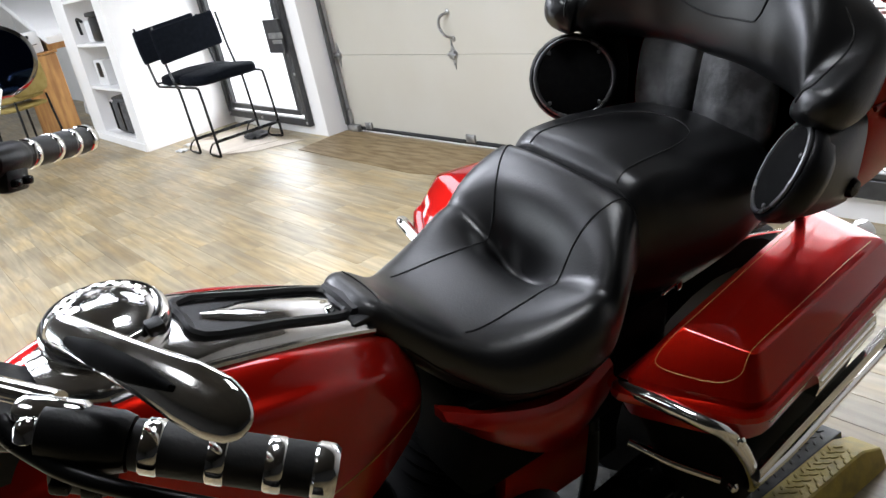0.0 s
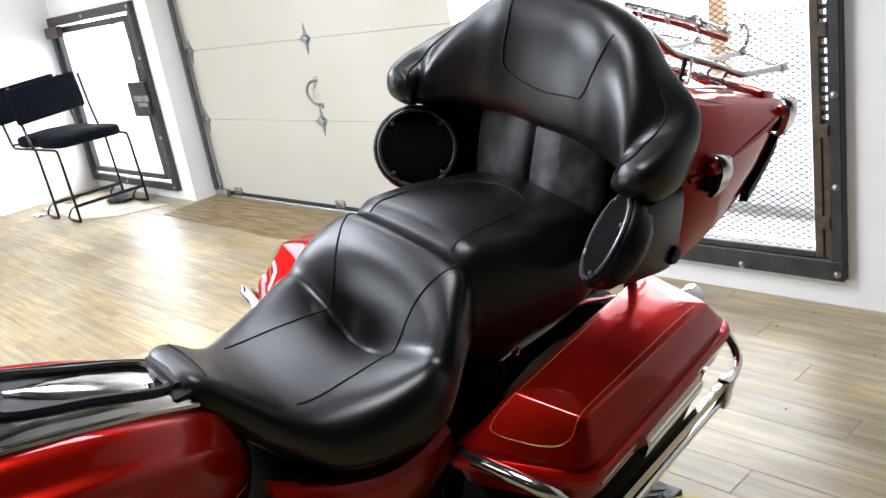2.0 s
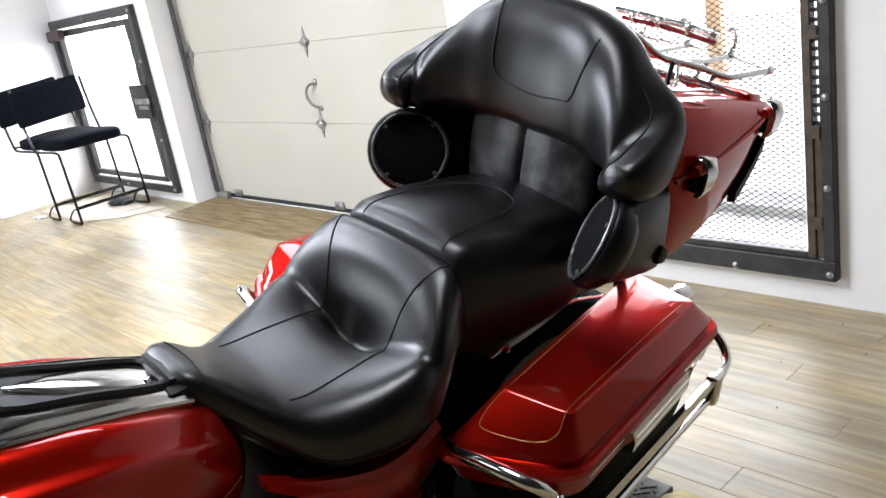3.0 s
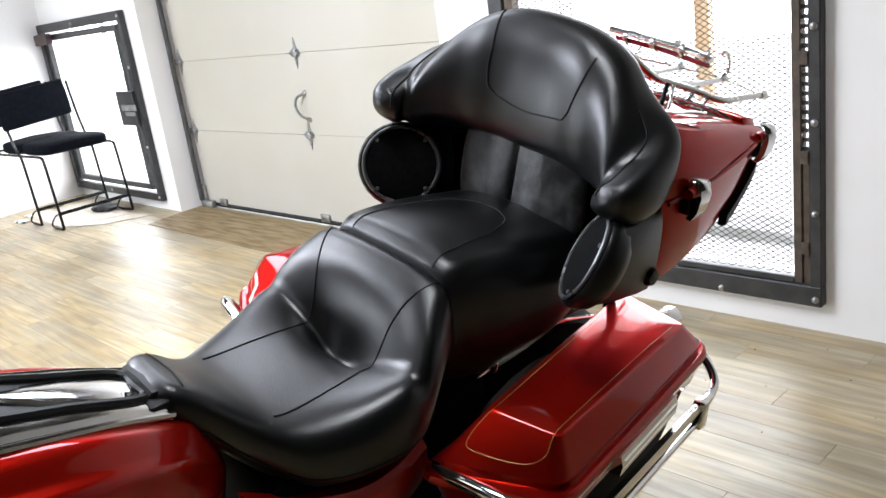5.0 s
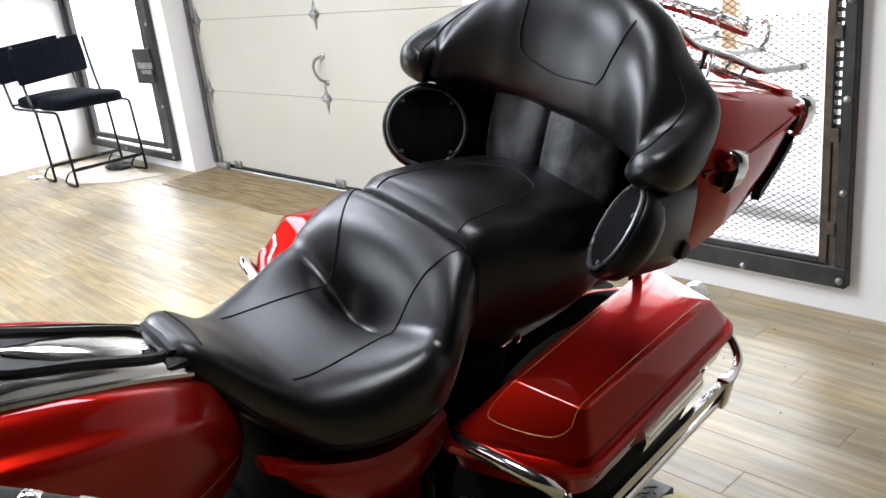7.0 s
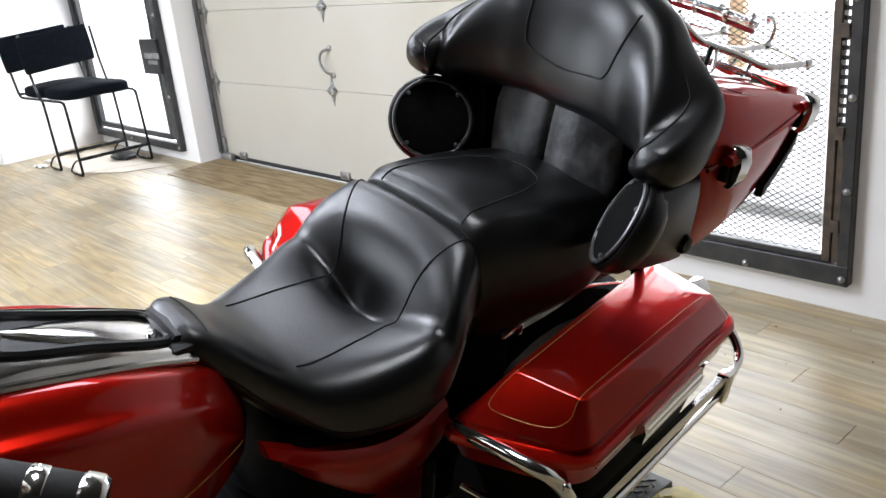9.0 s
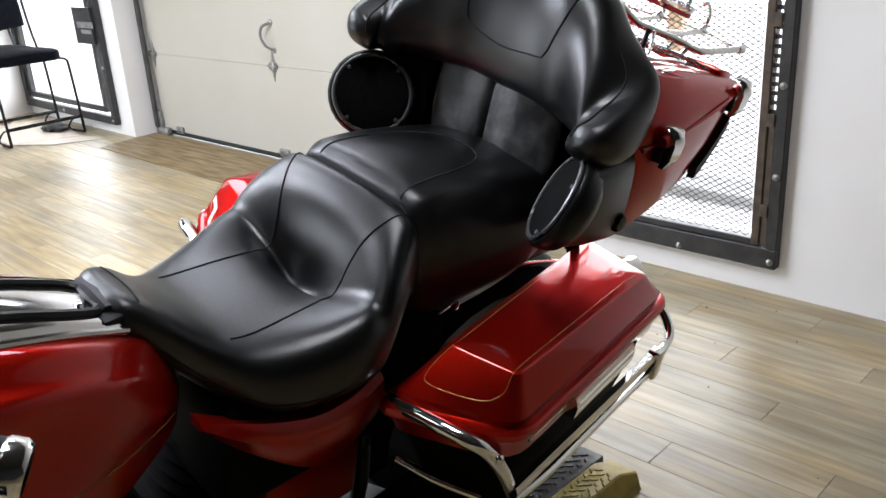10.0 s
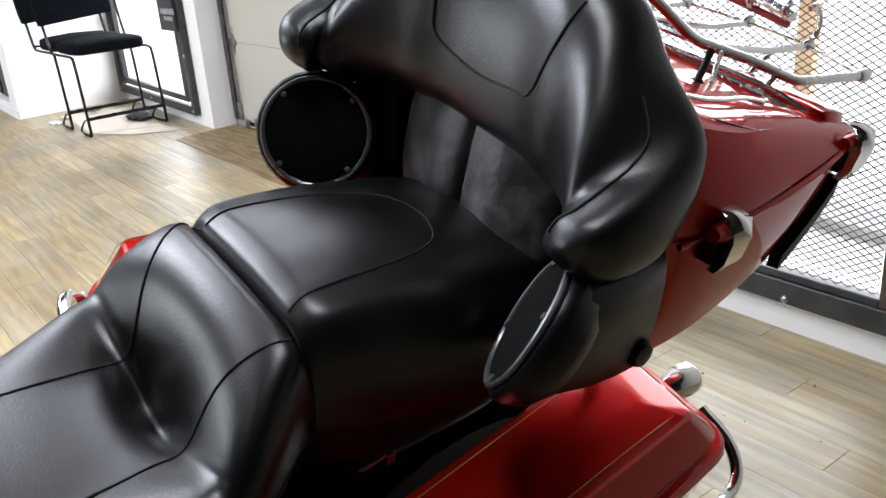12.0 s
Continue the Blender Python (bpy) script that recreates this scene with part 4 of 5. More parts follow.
part("rear_ridge", loft(smooth_rings([[(u * hw, v, w + d) for u, d in ((-1, -0.03), (-0.97, -0.004), (-0.9, 0), (0.9, 0), (0.97, -0.004), (1, -0.03))] for v, hw, w in ((2.222, 0.250, 1.088), (2.230, 0.264, 1.104), (2.258, 0.266, 1.099), (2.292, 0.260, 1.089), (2.306, 0.252, 1.072))])), RED, trunk_lid, "raised dark red rear edge of the lid", angle=30)
part("lid_trim", tube([(0.225, 1.95, 1.163), (0.230, 2.0, 1.150), (0.222, 2.08, 1.134), (0.205, 2.15, 1.117), (0.0, 2.17, 1.118), (-0.205, 2.15, 1.117), (-0.222, 2.08, 1.134), (-0.230, 2.0, 1.150), (-0.225, 1.95, 1.163)], 0.003, 6), CHROME, trunk_lid, "thin chrome lid trim")
for v in (1.962, 2.275):
    w = SEAM(v) - (0.004 if v < 2.1 else 0.012)
    u = 0.318 if v < 2.1 else 0.286
    latch = part("latch", loft([[(u + a, v - bw, w + c), (u + a, v + bw, w + c), (u + a - 0.012, v + bw, w + c), (u + a - 0.012, v - bw, w + c)] for a, c, bw in ((0.004, 0.035, 0.012), (0.018, 0.030, 0.016), (0.024, 0.005, 0.018), (0.020, -0.025, 0.017), (0.008, -0.045, 0.013))]), CHROME, trunk, "chrome luggage latch", angle=60)
    # black block put in for the dark of the recess beside the handle
    part("latch_recess_shade", box(u - 0.02, u + 0.006, v - 0.020, v + 0.010, w - 0.036, w + 0.020, 0.006), BLACK_PLASTIC, trunk)
    part("pivot", lathe([(0.010, -0.03), (0.012, 0), (0.010, 0.012)], pose(u + 0.004, v - 0.02, w + 0.012, 90), 10), RED, trunk)
part("side_marker_frame", loft([[(0.27 + a, v, w + c) for a, c in ((0, -0.016), (0.018, -0.012), (0.018, 0.012), (0, 0.016))] for v, w, a0 in ((2.185, 0.893, 0), (2.215, 0.918, 0), (2.25, 0.955, 0), (2.275, 0.99, 0))]), BLACK_PLASTIC, trunk)
part("side_marker_lens", loft([[(0.262 + a, v, w + c) for a, c in ((0, -0.010), (0.018, -0.008), (0.018, 0.010), (0, 0.012))] for v, w in ((2.225, 0.915), (2.25, 0.943), (2.275, 0.978))]), RED_LENS, trunk, "red side marker lens")
# rack on the lid
RACK_MID = -0.03
side_rail = [(0.112, 2.02, 1.240), (0.128, 2.05, 1.215), (0.148, 2.095, 1.178), (0.160, 2.125, 1.165), (0.190, 2.19, 1.143), (0.214, 2.245, 1.120), (0.224, 2.275, 1.114), (0.240, 2.402, 1.106)]


def rack_side(s):
    return [(RACK_MID + s * k, v, w) for k, v, w in side_rail]


rack = part("luggage_rack", tube(rack_side(1), 0.0072, 10), SATIN_CHROME, bike, "chrome tube luggage rack")
part("rail", tube(rack_side(-1), 0.0072, 10), SATIN_CHROME, rack)
part("rail", tube([rack_side(1)[0], (RACK_MID + 0.07, 2.01, 1.248), (RACK_MID - 0.07, 2.01, 1.248), rack_side(-1)[0]], 0.0072, 10), SATIN_CHROME, rack)
# inner rails: each runs back from the front crosspiece, then turns up as a hoop to the light bar
for k in (-0.122, 0.0, 0.122):
    u = RACK_MID + k
    v1, w1 = 2.452 - 0.8 * k * k, 1.107
    part("rail", tube([(RACK_MID + k * 1.2, 2.115, 1.168), (RACK_MID + k * 1.12, 2.20, 1.146), (u, 2.34, 1.116), (u, v1, w1)], 0.0062, 8), SATIN_CHROME, rack)
    part("hoop", tube([(u, v1 - 0.012, w1), (u + 0.004, v1 + 0.012, w1 + 0.018), (u + 0.008, v1 + 0.004, w1 + 0.046), (u + 0.010, 2.418, 1.177), (u + 0.010, 2.402, 1.174)], 0.0046, 8), SATIN_CHROME, rack, "bent chrome hoop")
    part("end_cap", lathe([(0.007, -0.008), (0.009, 0), (0.009, 0.010), (0.005, 0.014)], look((u, v1 + 0.006, w1), (u, 2.0, w1 + 0.05)), 10), SATIN_CHROME, rack)
part("rail", tube([(RACK_MID - 0.152, 2.105, 1.172), (RACK_MID, 2.11, 1.172), (RACK_MID + 0.152, 2.105, 1.172)], 0.0062, 8), SATIN_CHROME, rack)
part("rear_rod", tube([(RACK_MID - 0.24, 2.40, 1.106), (RACK_MID - 0.122, 2.442, 1.108), (RACK_MID, 2.456, 1.107), (RACK_MID + 0.122, 2.442, 1.108), (RACK_MID + 0.24, 2.40, 1.106)], 0.0026, 6), SATIN_CHROME, rack, "thin steel rod across the rail ends")
for s in (-1, 1):
    front = [(RACK_MID + s * 0.185, 2.074, 1.127), (RACK_MID + s * 0.176, 2.104, 1.168)]
    part("rack_post", tube(front, 0.0052, 8, smooth=1), BLACK_PAINT, rack, "short black post")
    part("post_foot", lathe([(0.011, 0), (0.011, 0.006), (0.007, 0.010)], pose(*front[0]), 12), BLACK_PAINT, rack)
    part("rack_brace", tube([(RACK_MID + s * 0.196, 2.090, 1.124), (RACK_MID + s * 0.182, 2.118, 1.166)], 0.0034, 8, smooth=1), SATIN_CHROME, rack)
    part("rack_post", tube([(RACK_MID + s * 0.188, 2.226, 1.090), (RACK_MID + s * 0.200, 2.238, 1.124)], 0.0056, 8, smooth=1), SATIN_CHROME, rack)
    part("rack_post", tube([(RACK_MID + s * 0.108, 2.312, 1.070), (RACK_MID + s * 0.120, 2.352, 1.112)], 0.0046, 8, smooth=1), SATIN_CHROME, rack)
    part("end_cap", lathe([(0.008, -0.008), (0.0105, 0), (0.0105, 0.012), (0.006, 0.018)], look((RACK_MID + s * 0.24, 2.402, 1.106), (RACK_MID + s * 0.235, 2.2, 1.12)), 12), SATIN_CHROME, rack)
    # pair of bright strips that hold the rack on the lid, with a dark slot between
    for v, lift in ((2.172, 0.002), (2.202, 0.0)):
        part("rack_bracket", tube([(RACK_MID + s * 0.03, v, 1.113 + lift), (RACK_MID + s * 0.15, v + 0.010, 1.110 + lift), (RACK_MID + s * 0.225, v + 0.018, 1.103 + lift), (RACK_MID + s * 0.268, v + 0.022, 1.091 + lift)], 0.0042, 8), SATIN_CHROME, rack, "bright strip along the lid")
light_bar = part("light_bar", tube([(-0.200, 2.396, 1.176), (-0.12, 2.400, 1.173), (-0.03, 2.402, 1.168), (0.03, 2.400, 1.164), (0.082, 2.396, 1.157)], 0.0085, 10), SATIN_CHROME, rack, "chrome light bar over the rack")
part("lamp_lens", tube([(-0.180, 2.398, 1.159), (-0.05, 2.403, 1.153), (0.076, 2.398, 1.142)], 0.0062, 8), RED_LENS, light_bar, "long thin red lamp lens")
for u in (-0.15, -0.075, 0.005, 0.07):
    part("clip", tube([(u, 2.398, 1.176), (u, 2.388, 1.166), (u, 2.396, 1.152)], 0.0058, 8), SATIN_CHROME, light_bar)

# speaker pods
for s in (-1, 1):
    nrm = Vector((-s * 0.70, -0.58, 0.42)).normalized()
    ctr = Vector((0.262, 1.718, 0.954)) if s > 0 else Vector((-0.252, 1.752, 0.962))
    rot = nrm.to_track_quat("Z", "Y").to_matrix().to_4x4()
    m = Matrix.Translation(ctr) @ rot
    pod = part("speaker_pod", lathe([(0.02, -0.06), (0.06, -0.055), (0.082, -0.038), (0.091, -0.018), (0.092, -0.006), (0.088, 0.0), (0.02, 0.001)], m), BLACK_PLASTIC, bike, "black plastic speaker pod")
    part("grille_ring", tube([m @ Vector((0.080 * math.cos(a), 0.080 * math.sin(a), 0.004)) for a in (2 * math.pi * k / 32 for k in range(32))], 0.0042, 8, smooth=1, closed=True), RING_GREY, pod, "satin grey grille ring")
    part("grille", lathe([(0.076, 0.002), (0.070, 0.006), (0.03, 0.009), (0.004, 0.010)], m, 32), GRILLE, pod, "black speaker cloth grille")
    for a in (45, 135, 225, 315):
        part("screw", lathe([(0.0045, 0), (0.0045, 0.003), (0.002, 0.004)], m @ pose(0.072 * math.cos(radians(a)), 0.072 * math.sin(radians(a)), 0.006), 8), DARK_STEEL, pod)
    rim = [m @ Vector((0.090 * math.cos(t), 0.090 * math.sin(t), -0.012)) for t in (2 * math.pi * k / 24 for k in range(24))]
    mid_u, mid_v, mid_w = s * 0.255, 1.875, 0.930
    far = []
    for p in rim:
        du, dw = s * (p.x - ctr.x), p.z - ctr.z
        a = math.atan2(dw, du)
        r = (abs(math.cos(a)) ** 4 + abs(math.sin(a)) ** 4) ** -0.25
        far.append(Vector((mid_u + s * 0.052 * r * math.cos(a), mid_v + 0.012 * math.cos(a), mid_w + 0.098 * r * math.sin(a))))
    rings = [rim]
    for f in (0.12, 0.3, 0.55, 0.8, 1.0):
        rings.append([p.lerp(q, f) + Vector((s * 0.010, 0, -0.004)) * math.sin(math.pi * f) for p, q in zip(rim, far)])
    part("pod_housing", loft(rings), BLACK_PLASTIC, pod, angle=50)
    knob = part("headset_socket", lathe([(0.017, -0.004), (0.019, 0.004), (0.015, 0.012), (0.004, 0.013)], pose(s * 0.308, 1.862, 0.885, 0, s * 90), 16), BLACK_PAINT, pod)
part("box_front_panel", box(-0.27, 0.27, 1.885, 1.897, 0.84, 1.10, 0.005), RED, bike)
for s in (-1, 1):
    part("box_bracket", tube([(s * 0.17, 1.98, 0.85), (s * 0.175, 1.97, 0.78), (s * 0.17, 1.962, 0.715)], 0.011, 8), MATTE_BLACK, bike)


# saddlebags: slightly toed in towards the rear
def rounded(corners, r, w, seg=4):
    """A rounded four-sided outline at height w."""
    out = []
    n = len(corners)
    for i in range(n):
        p, a, b = Vector((*corners[i], 0)), Vector((*corners[i - 1], 0)), Vector((*corners[(i + 1) % n], 0))
        p0, p1 = p + (a - p).normalized() * r, p + (b - p).normalized() * r
        for k in range(seg + 1):
            t = k / seg
            q = p0 * (1 - t) ** 2 + p * 2 * t * (1 - t) + p1 * t * t
            out.append((q.x, q.y, w))
    return out


Q0 = [(0.245, 1.335), (0.452, 1.460), (0.377, 2.038), (0.165, 2.058)]
Q1 = [(0.280, 1.465), (0.404, 1.494), (0.353, 1.950), (0.195, 1.968)]


def bag_quad(s, f, grow=0.0):
    """Corners between the lid's flange and its top, f from 0 to 1, pushed out by grow."""
    c = Vector((0.31, 1.72))
    pts = []
    for p, q in zip(Q0, Q1):
        x = Vector(p).lerp(Vector(q), f)
        d = (x - c)
        x = x + grow * Vector((1 if d.x > 0 else -1, 1 if d.y > 0 else -1))
        pts.append((s * x.x, x.y))
    return pts if s > 0 else pts[::-1]


def lid_fall(p):
    """The lid's top falls away towards its rear end."""
    k = min(1.0, max(0.0, (p[1] - 1.80) / 0.16))
    return Vector((p[0], p[1], p[2] - 0.010 * k * k * max(0.0, p[2] - 0.695) / 0.08))


def lid_at(a, b, f, w, lift=0.0008):
    """A place on the lid: a from inside to outside, b from front to rear."""
    p = [Vector(x).lerp(Vector(y), f) for x, y in zip(Q0, Q1)]
    q = p[0].lerp(p[1], a).lerp(p[3].lerp(p[2], a), b)
    return lid_fall((q.x, q.y, w + lift))


# the left bag hangs a little lower than the other
BAG_SIZE = {-1: Matrix(), 1: Matrix.Translation((0.985, 0.603, 1.617)) @ Matrix.Scale(1.035, 4) @ Matrix.Translation((-0.985, -0.603, -1.617))}
for s in (-1, 1):
    # shell is matte black in place of red paint lying in the lid's shade
    body = part("saddlebag", loft([rounded(bag_quad(s, 0.95, -0.040), 0.04, 0.30), rounded(bag_quad(s, 0.85, -0.03), 0.05, 0.34), rounded(bag_quad(s, 0.70, -0.015), 0.05, 0.44), rounded(bag_quad(s, 0.45, -0.006), 0.05, 0.57), rounded(bag_quad(s, 0.22, -0.006), 0.05, 0.634)]), MATTE_BLACK, bike, "lower saddlebag shell, coloured black for the shade under the lid", m=BAG_SIZE[s])
    part("upper_band", loft([rounded(bag_quad(s, 0.185), 0.05, 0.632), rounded(bag_quad(s, 0.14), 0.05, 0.645), rounded(bag_quad(s, 0.05), 0.05, 0.667)]), RED, body, "dark red upper band of the saddlebag")
    lid = part("saddlebag_lid", loft([[lid_fall(p) for p in ring] for ring in (
        rounded(bag_quad(s, 0.0, -0.002), 0.046, 0.668), rounded(bag_quad(s, 0.0, 0.002), 0.048, 0.671), rounded(bag_quad(s, 0.0, 0.004), 0.05, 0.678), rounded(bag_quad(s, 0.0, 0.002), 0.05, 0.687), rounded(bag_quad(s, 0.0, -0.003), 0.05, 0.691), rounded(bag_quad(s, 0.0, -0.012), 0.048, 0.691),
        rounded(bag_quad(s, 0.08, -0.010), 0.040, 0.6925), rounded(bag_quad(s, 0.13, -0.008), 0.036, 0.696), rounded(bag_quad(s, 0.17, -0.006), 0.032, 0.701), rounded(bag_quad(s, 0.20, -0.004), 0.030, 0.705), rounded(bag_quad(s, 0.975, 0.001), 0.016, 0.7695), rounded(bag_quad(s, 0.992, -0.0005), 0.015, 0.7710), rounded(bag_quad(s, 1.0, -0.003), 0.014, 0.7717), rounded(bag_quad(s, 1.0, -0.02), 0.010, 0.7735), rounded(bag_quad(s, 1.0, -0.040), 0.008, 0.775), rounded(bag_quad(s, 1.0, -0.052), 0.003, 0.7752))]), RED, bike, "glossy dark red saddlebag lid", angle=24, m=BAG_SIZE[s])
    path = [lid_at(0.10, 0.75, 1, 0.7725), lid_at(0.09, 0.35, 1, 0.7725), lid_at(0.08, 0.06, 1, 0.7715), lid_at(0.09, 0.0, 0.86, 0.764), lid_at(0.13, 0.0, 0.55, 0.7395), lid_at(0.22, 0.0, 0.40, 0.728), lid_at(0.50, 0.0, 0.36, 0.7245), lid_at(0.72, 0.0, 0.40, 0.728), lid_at(0.85, 0.0, 0.60, 0.743), lid_at(0.91, 0.0, 0.90, 0.767), lid_at(0.92, 0.06, 1, 0.7715), lid_at(0.92, 0.35, 1, 0.7725), lid_at(0.92, 0.70, 1, 0.7725), lid_at(0.92, 0.93, 1, 0.7725)]
    part("pinstripe", tube([Vector((s * p.x, p.y - 0.0012, p.z + 0.0006)) for p in path], 0.0006, 5, smooth=4), GOLD, lid, "thin gold pinstripe")

    def outer(v, out, w):
        return Vector((s * (0.452 - 0.1298 * (v - 1.460) + out), v, w))
    latch = part("bag_latch", loft([[outer(v, a, 0.655 + dz) for a, dz in ((-0.012, 0.016), (0.010, 0.017), (0.016, 0.0), (0.013, -0.024), (-0.012, -0.028))] for v in (1.632, 1.635, 1.852, 1.855)]), CHROME, lid, "ribbed chrome saddlebag latch handle", angle=30)
    for k in (0.007, -0.009):
        part("rib", tube([outer(1.64, 0.0145, 0.653 + k), outer(1.85, 0.0145, 0.653 + k)], 0.002, 6, smooth=1), CHROME, latch)
    part("lid_trim", tube([outer(1.50, -0.004, 0.660), outer(1.62, -0.004, 0.660)], 0.003, 6, smooth=1), CHROME, lid)
    part("lid_trim", tube([outer(1.87, -0.004, 0.660), outer(2.0, -0.004, 0.660)], 0.003, 6, smooth=1), CHROME, lid)
    guard = part("bag_guard", tube([(s * 0.19, 1.40, 0.645), (s * 0.25, 1.372, 0.680), (s * 0.33, 1.378, 0.692), (s * 0.395, 1.392, 0.692), (s * 0.422, 1.412, 0.678), (s * 0.435, 1.445, 0.63), (s * 0.436, 1.485, 0.56), (s * 0.425, 1.52, 0.50), (s * 0.40, 1.56, 0.44)], 0.0125, 12), CHROME, bike, "chrome tube saddlebag guard", m=BAG_SIZE[s])

    def rail(v, w, sec):
        u = 0.446 - 0.130 * (v - 1.50)
        return [(s * (u + a), v, w + d) for a, d in sec]
    FLAT = ((-0.006, 0.013), (0.006, 0.013), (0.010, 0.006), (0.010, -0.006), (0.006, -0.013), (-0.006, -0.013))
    part("upper_rail", loft([rail(v, w, FLAT) for v, w in ((1.475, 0.566), (1.6, 0.560), (1.85, 0.545), (2.05, 0.532))]), CHROME, guard, angle=50)
    part("lower_rail", tube([(s * 0.440, 1.50, 0.522), (s * 0.432, 1.62, 0.516), (s * 0.400, 1.86, 0.502), (s * 0.374, 2.08, 0.492)], 0.0085, 10), CHROME, guard)
    part("rear_bend", tube([(s * 0.376, 2.05, 0.532), (s * 0.370, 2.10, 0.530), (s * 0.355, 2.138, 0.545), (s * 0.32, 2.150, 0.575), (s * 0.26, 2.148, 0.60)], 0.0105, 10), CHROME, guard)
    part("clamp", box(s * 0.380 - 0.014, s * 0.380 + 0.014, 2.030, 2.058, 0.482, 0.552, 0.005), CHROME, guard)
    part("lower_brace", tube([(s * 0.26, 1.395, 0.545), (s * 0.33, 1.42, 0.535), (s * 0.40, 1.462, 0.522)], 0.0075, 10), CHROME, guard)
    for p in ((0.425, 1.43, 0.66), (0.405, 1.47, 0.515)):
        part("bolt", lathe([(0.008, -0.004), (0.009, 0.006), (0.005, 0.010)], pose(s * p[0] + s * 0.012, p[1], p[2], 0, s * 90), 10), CHROME, guard)
    part("fender_trim", tube([(s * 0.155, 1.573, 0.710), (s * 0.155, 1.617, 0.720), (s * 0.155, 1.682, 0.731), (s * 0.155, 1.747, 0.736), (s * 0.155, 1.817, 0.733), (s * 0.155, 1.895, 0.712), (s * 0.155, 1.97, 0.685), (s * 0.155, 2.05, 0.65)], 0.0036, 8), CHROME, bike, "chrome fender strut trim")
    part("strut_clip", box(s * 0.157 - 0.005, s * 0.157 + 0.005, 1.612, 1.626, 0.704, 0.722, 0.003), CHROME, bike)
    part("side_cover", loft(smooth_rings([[(s * u, v, w1), (s * (u + 0.012), v, w1 - 0.012), (s * (u + 0.016), v, (w0 + w1) / 2), (s * (u + 0.002), v, w0), (s * (u - 0.02), v, w0), (s * (u - 0.02), v, w1)] for v, u, w0, w1 in ((1.085, 0.150, 0.705, 0.725), (1.16, 0.178, 0.635, 0.695), (1.26, 0.195, 0.560, 0.665), (1.34, 0.196, 0.560, 0.665), (1.41, 0.185, 0.585, 0.680))])), RED, bike, "dark red side cover", angle=40)
    part("lower_cover", loft([[(s * u, v, w) for u, w in ((0.13, 0.36), (0.155, 0.38), (0.16, 0.545), (0.13, 0.555))] for v in (1.20, 1.40)]), RED, bike, "dark red lower side cover", angle=30)
    signal = part("turn_signal", lathe([(0.012, -0.07), (0.022, -0.055), (0.032, -0.02), (0.034, 0.012), (0.033, 0.02), (0.005, 0.024)], pose(s * 0.208, 2.165, 0.622, -90, 0, 0) @ Matrix.Scale(0.82, 4), 20), CHROME, bike, "chrome rear turn signal")
    part("lens", lathe([(0.030, 0.0205), (0.026, 0.030), (0.006, 0.035)], pose(s * 0.208, 2.165, 0.622, -90, 0, 0) @ Matrix.Scale(0.82, 4), 20), PALE_LENS, signal, "pale turn signal lens")
    part("signal_stem", tube([(s * 0.208, 2.115, 0.622), (s * 0.15, 2.10, 0.640), (s * 0.08, 2.09, 0.65)], 0.013, 8), BLACK_PAINT, signal)

# rear fender, wheel, engine and frame
rings = []
for k in range(15):
    a = radians(-10 + 14 * k)
    v, w = 1.80 - 0.365 * math.cos(a), 0.375 + 0.345 * math.sin(a)
    d = Vector((0, -math.cos(a), math.sin(a)))
    rings.append([Vector((u, v, w)) - d * k2 for u, k2 in ((-0.118, 0.09), (-0.112, 0.03), (-0.08, 0.004), (0, 0), (0.08, 0.004), (0.112, 0.03), (0.118, 0.09), (0.105, 0.09), (0, 0.014), (-0.105, 0.09))])
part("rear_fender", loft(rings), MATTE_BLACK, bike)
wheel = part("rear_wheel", lathe([(0.225, -0.045), (0.235, -0.04), (0.225, -0.01), (0.225, 0.01), (0.235, 0.04), (0.225, 0.045), (0.20, 0.04), (0.20, -0.04)], pose(0, 1.80, 0.385, 0, 90), 40), STEEL, bike)
tyre_prof = [(0.23, -0.05), (0.27, -0.063), (0.295, -0.055), (0.305, -0.025), (0.307, 0), (0.305, 0.025), (0.295, 0.055), (0.27, 0.063), (0.23, 0.05)]
part("tyre", lathe(tyre_prof, pose(0, 1.80, 0.385, 0, 90), 48), RUBBER, wheel)
for k in range(9):
    a = 2 * math.pi * k / 9
    part("spoke", tube([(0, 1.80 + 0.04 * math.cos(a), 0.385 + 0.04 * math.sin(a)), (0, 1.80 + 0.21 * math.cos(a), 0.385 + 0.21 * math.sin(a))], 0.012, 8, smooth=1), STEEL, wheel)
part("hub", lathe([(0.05, -0.06), (0.055, 0), (0.05, 0.06)], pose(0, 1.80, 0.385, 0, 90), 24), STEEL, wheel)
engine = part("engine", box(-0.13, 0.13, 0.82, 1.36, 0.16, 0.42, 0.04), MATTE_BLACK, bike, "black engine block")
part("primary_cover", lathe([(0.02, 0.0), (0.13, 0.0), (0.15, 0.02), (0.14, 0.05), (0.02, 0.055)], pose(0.13, 1.20, 0.30, 0, 90), 32), BLACK_PLASTIC, engine)
for ang, v in ((-22, 0.98), (22, 1.16)):
    for k in range(9):
        c = Vector((0, v + math.sin(radians(ang)) * 0.025 * k, 0.43 + 0.024 * k))
        part("cooling_fin", lathe([(0.085, -0.004), (0.09, 0), (0.085, 0.004)], Matrix.Translation(c) @ pose(0, 0, 0, -ang), 20), MATTE_BLACK, engine)
    c = Vector((0, v + math.sin(radians(ang)) * 0.12, 0.42 + 0.12))
    part("cylinder", lathe([(0.07, -0.12), (0.07, 0.12)], Matrix.Translation(c) @ pose(0, 0, 0, -ang), 20), MATTE_BLACK, engine)
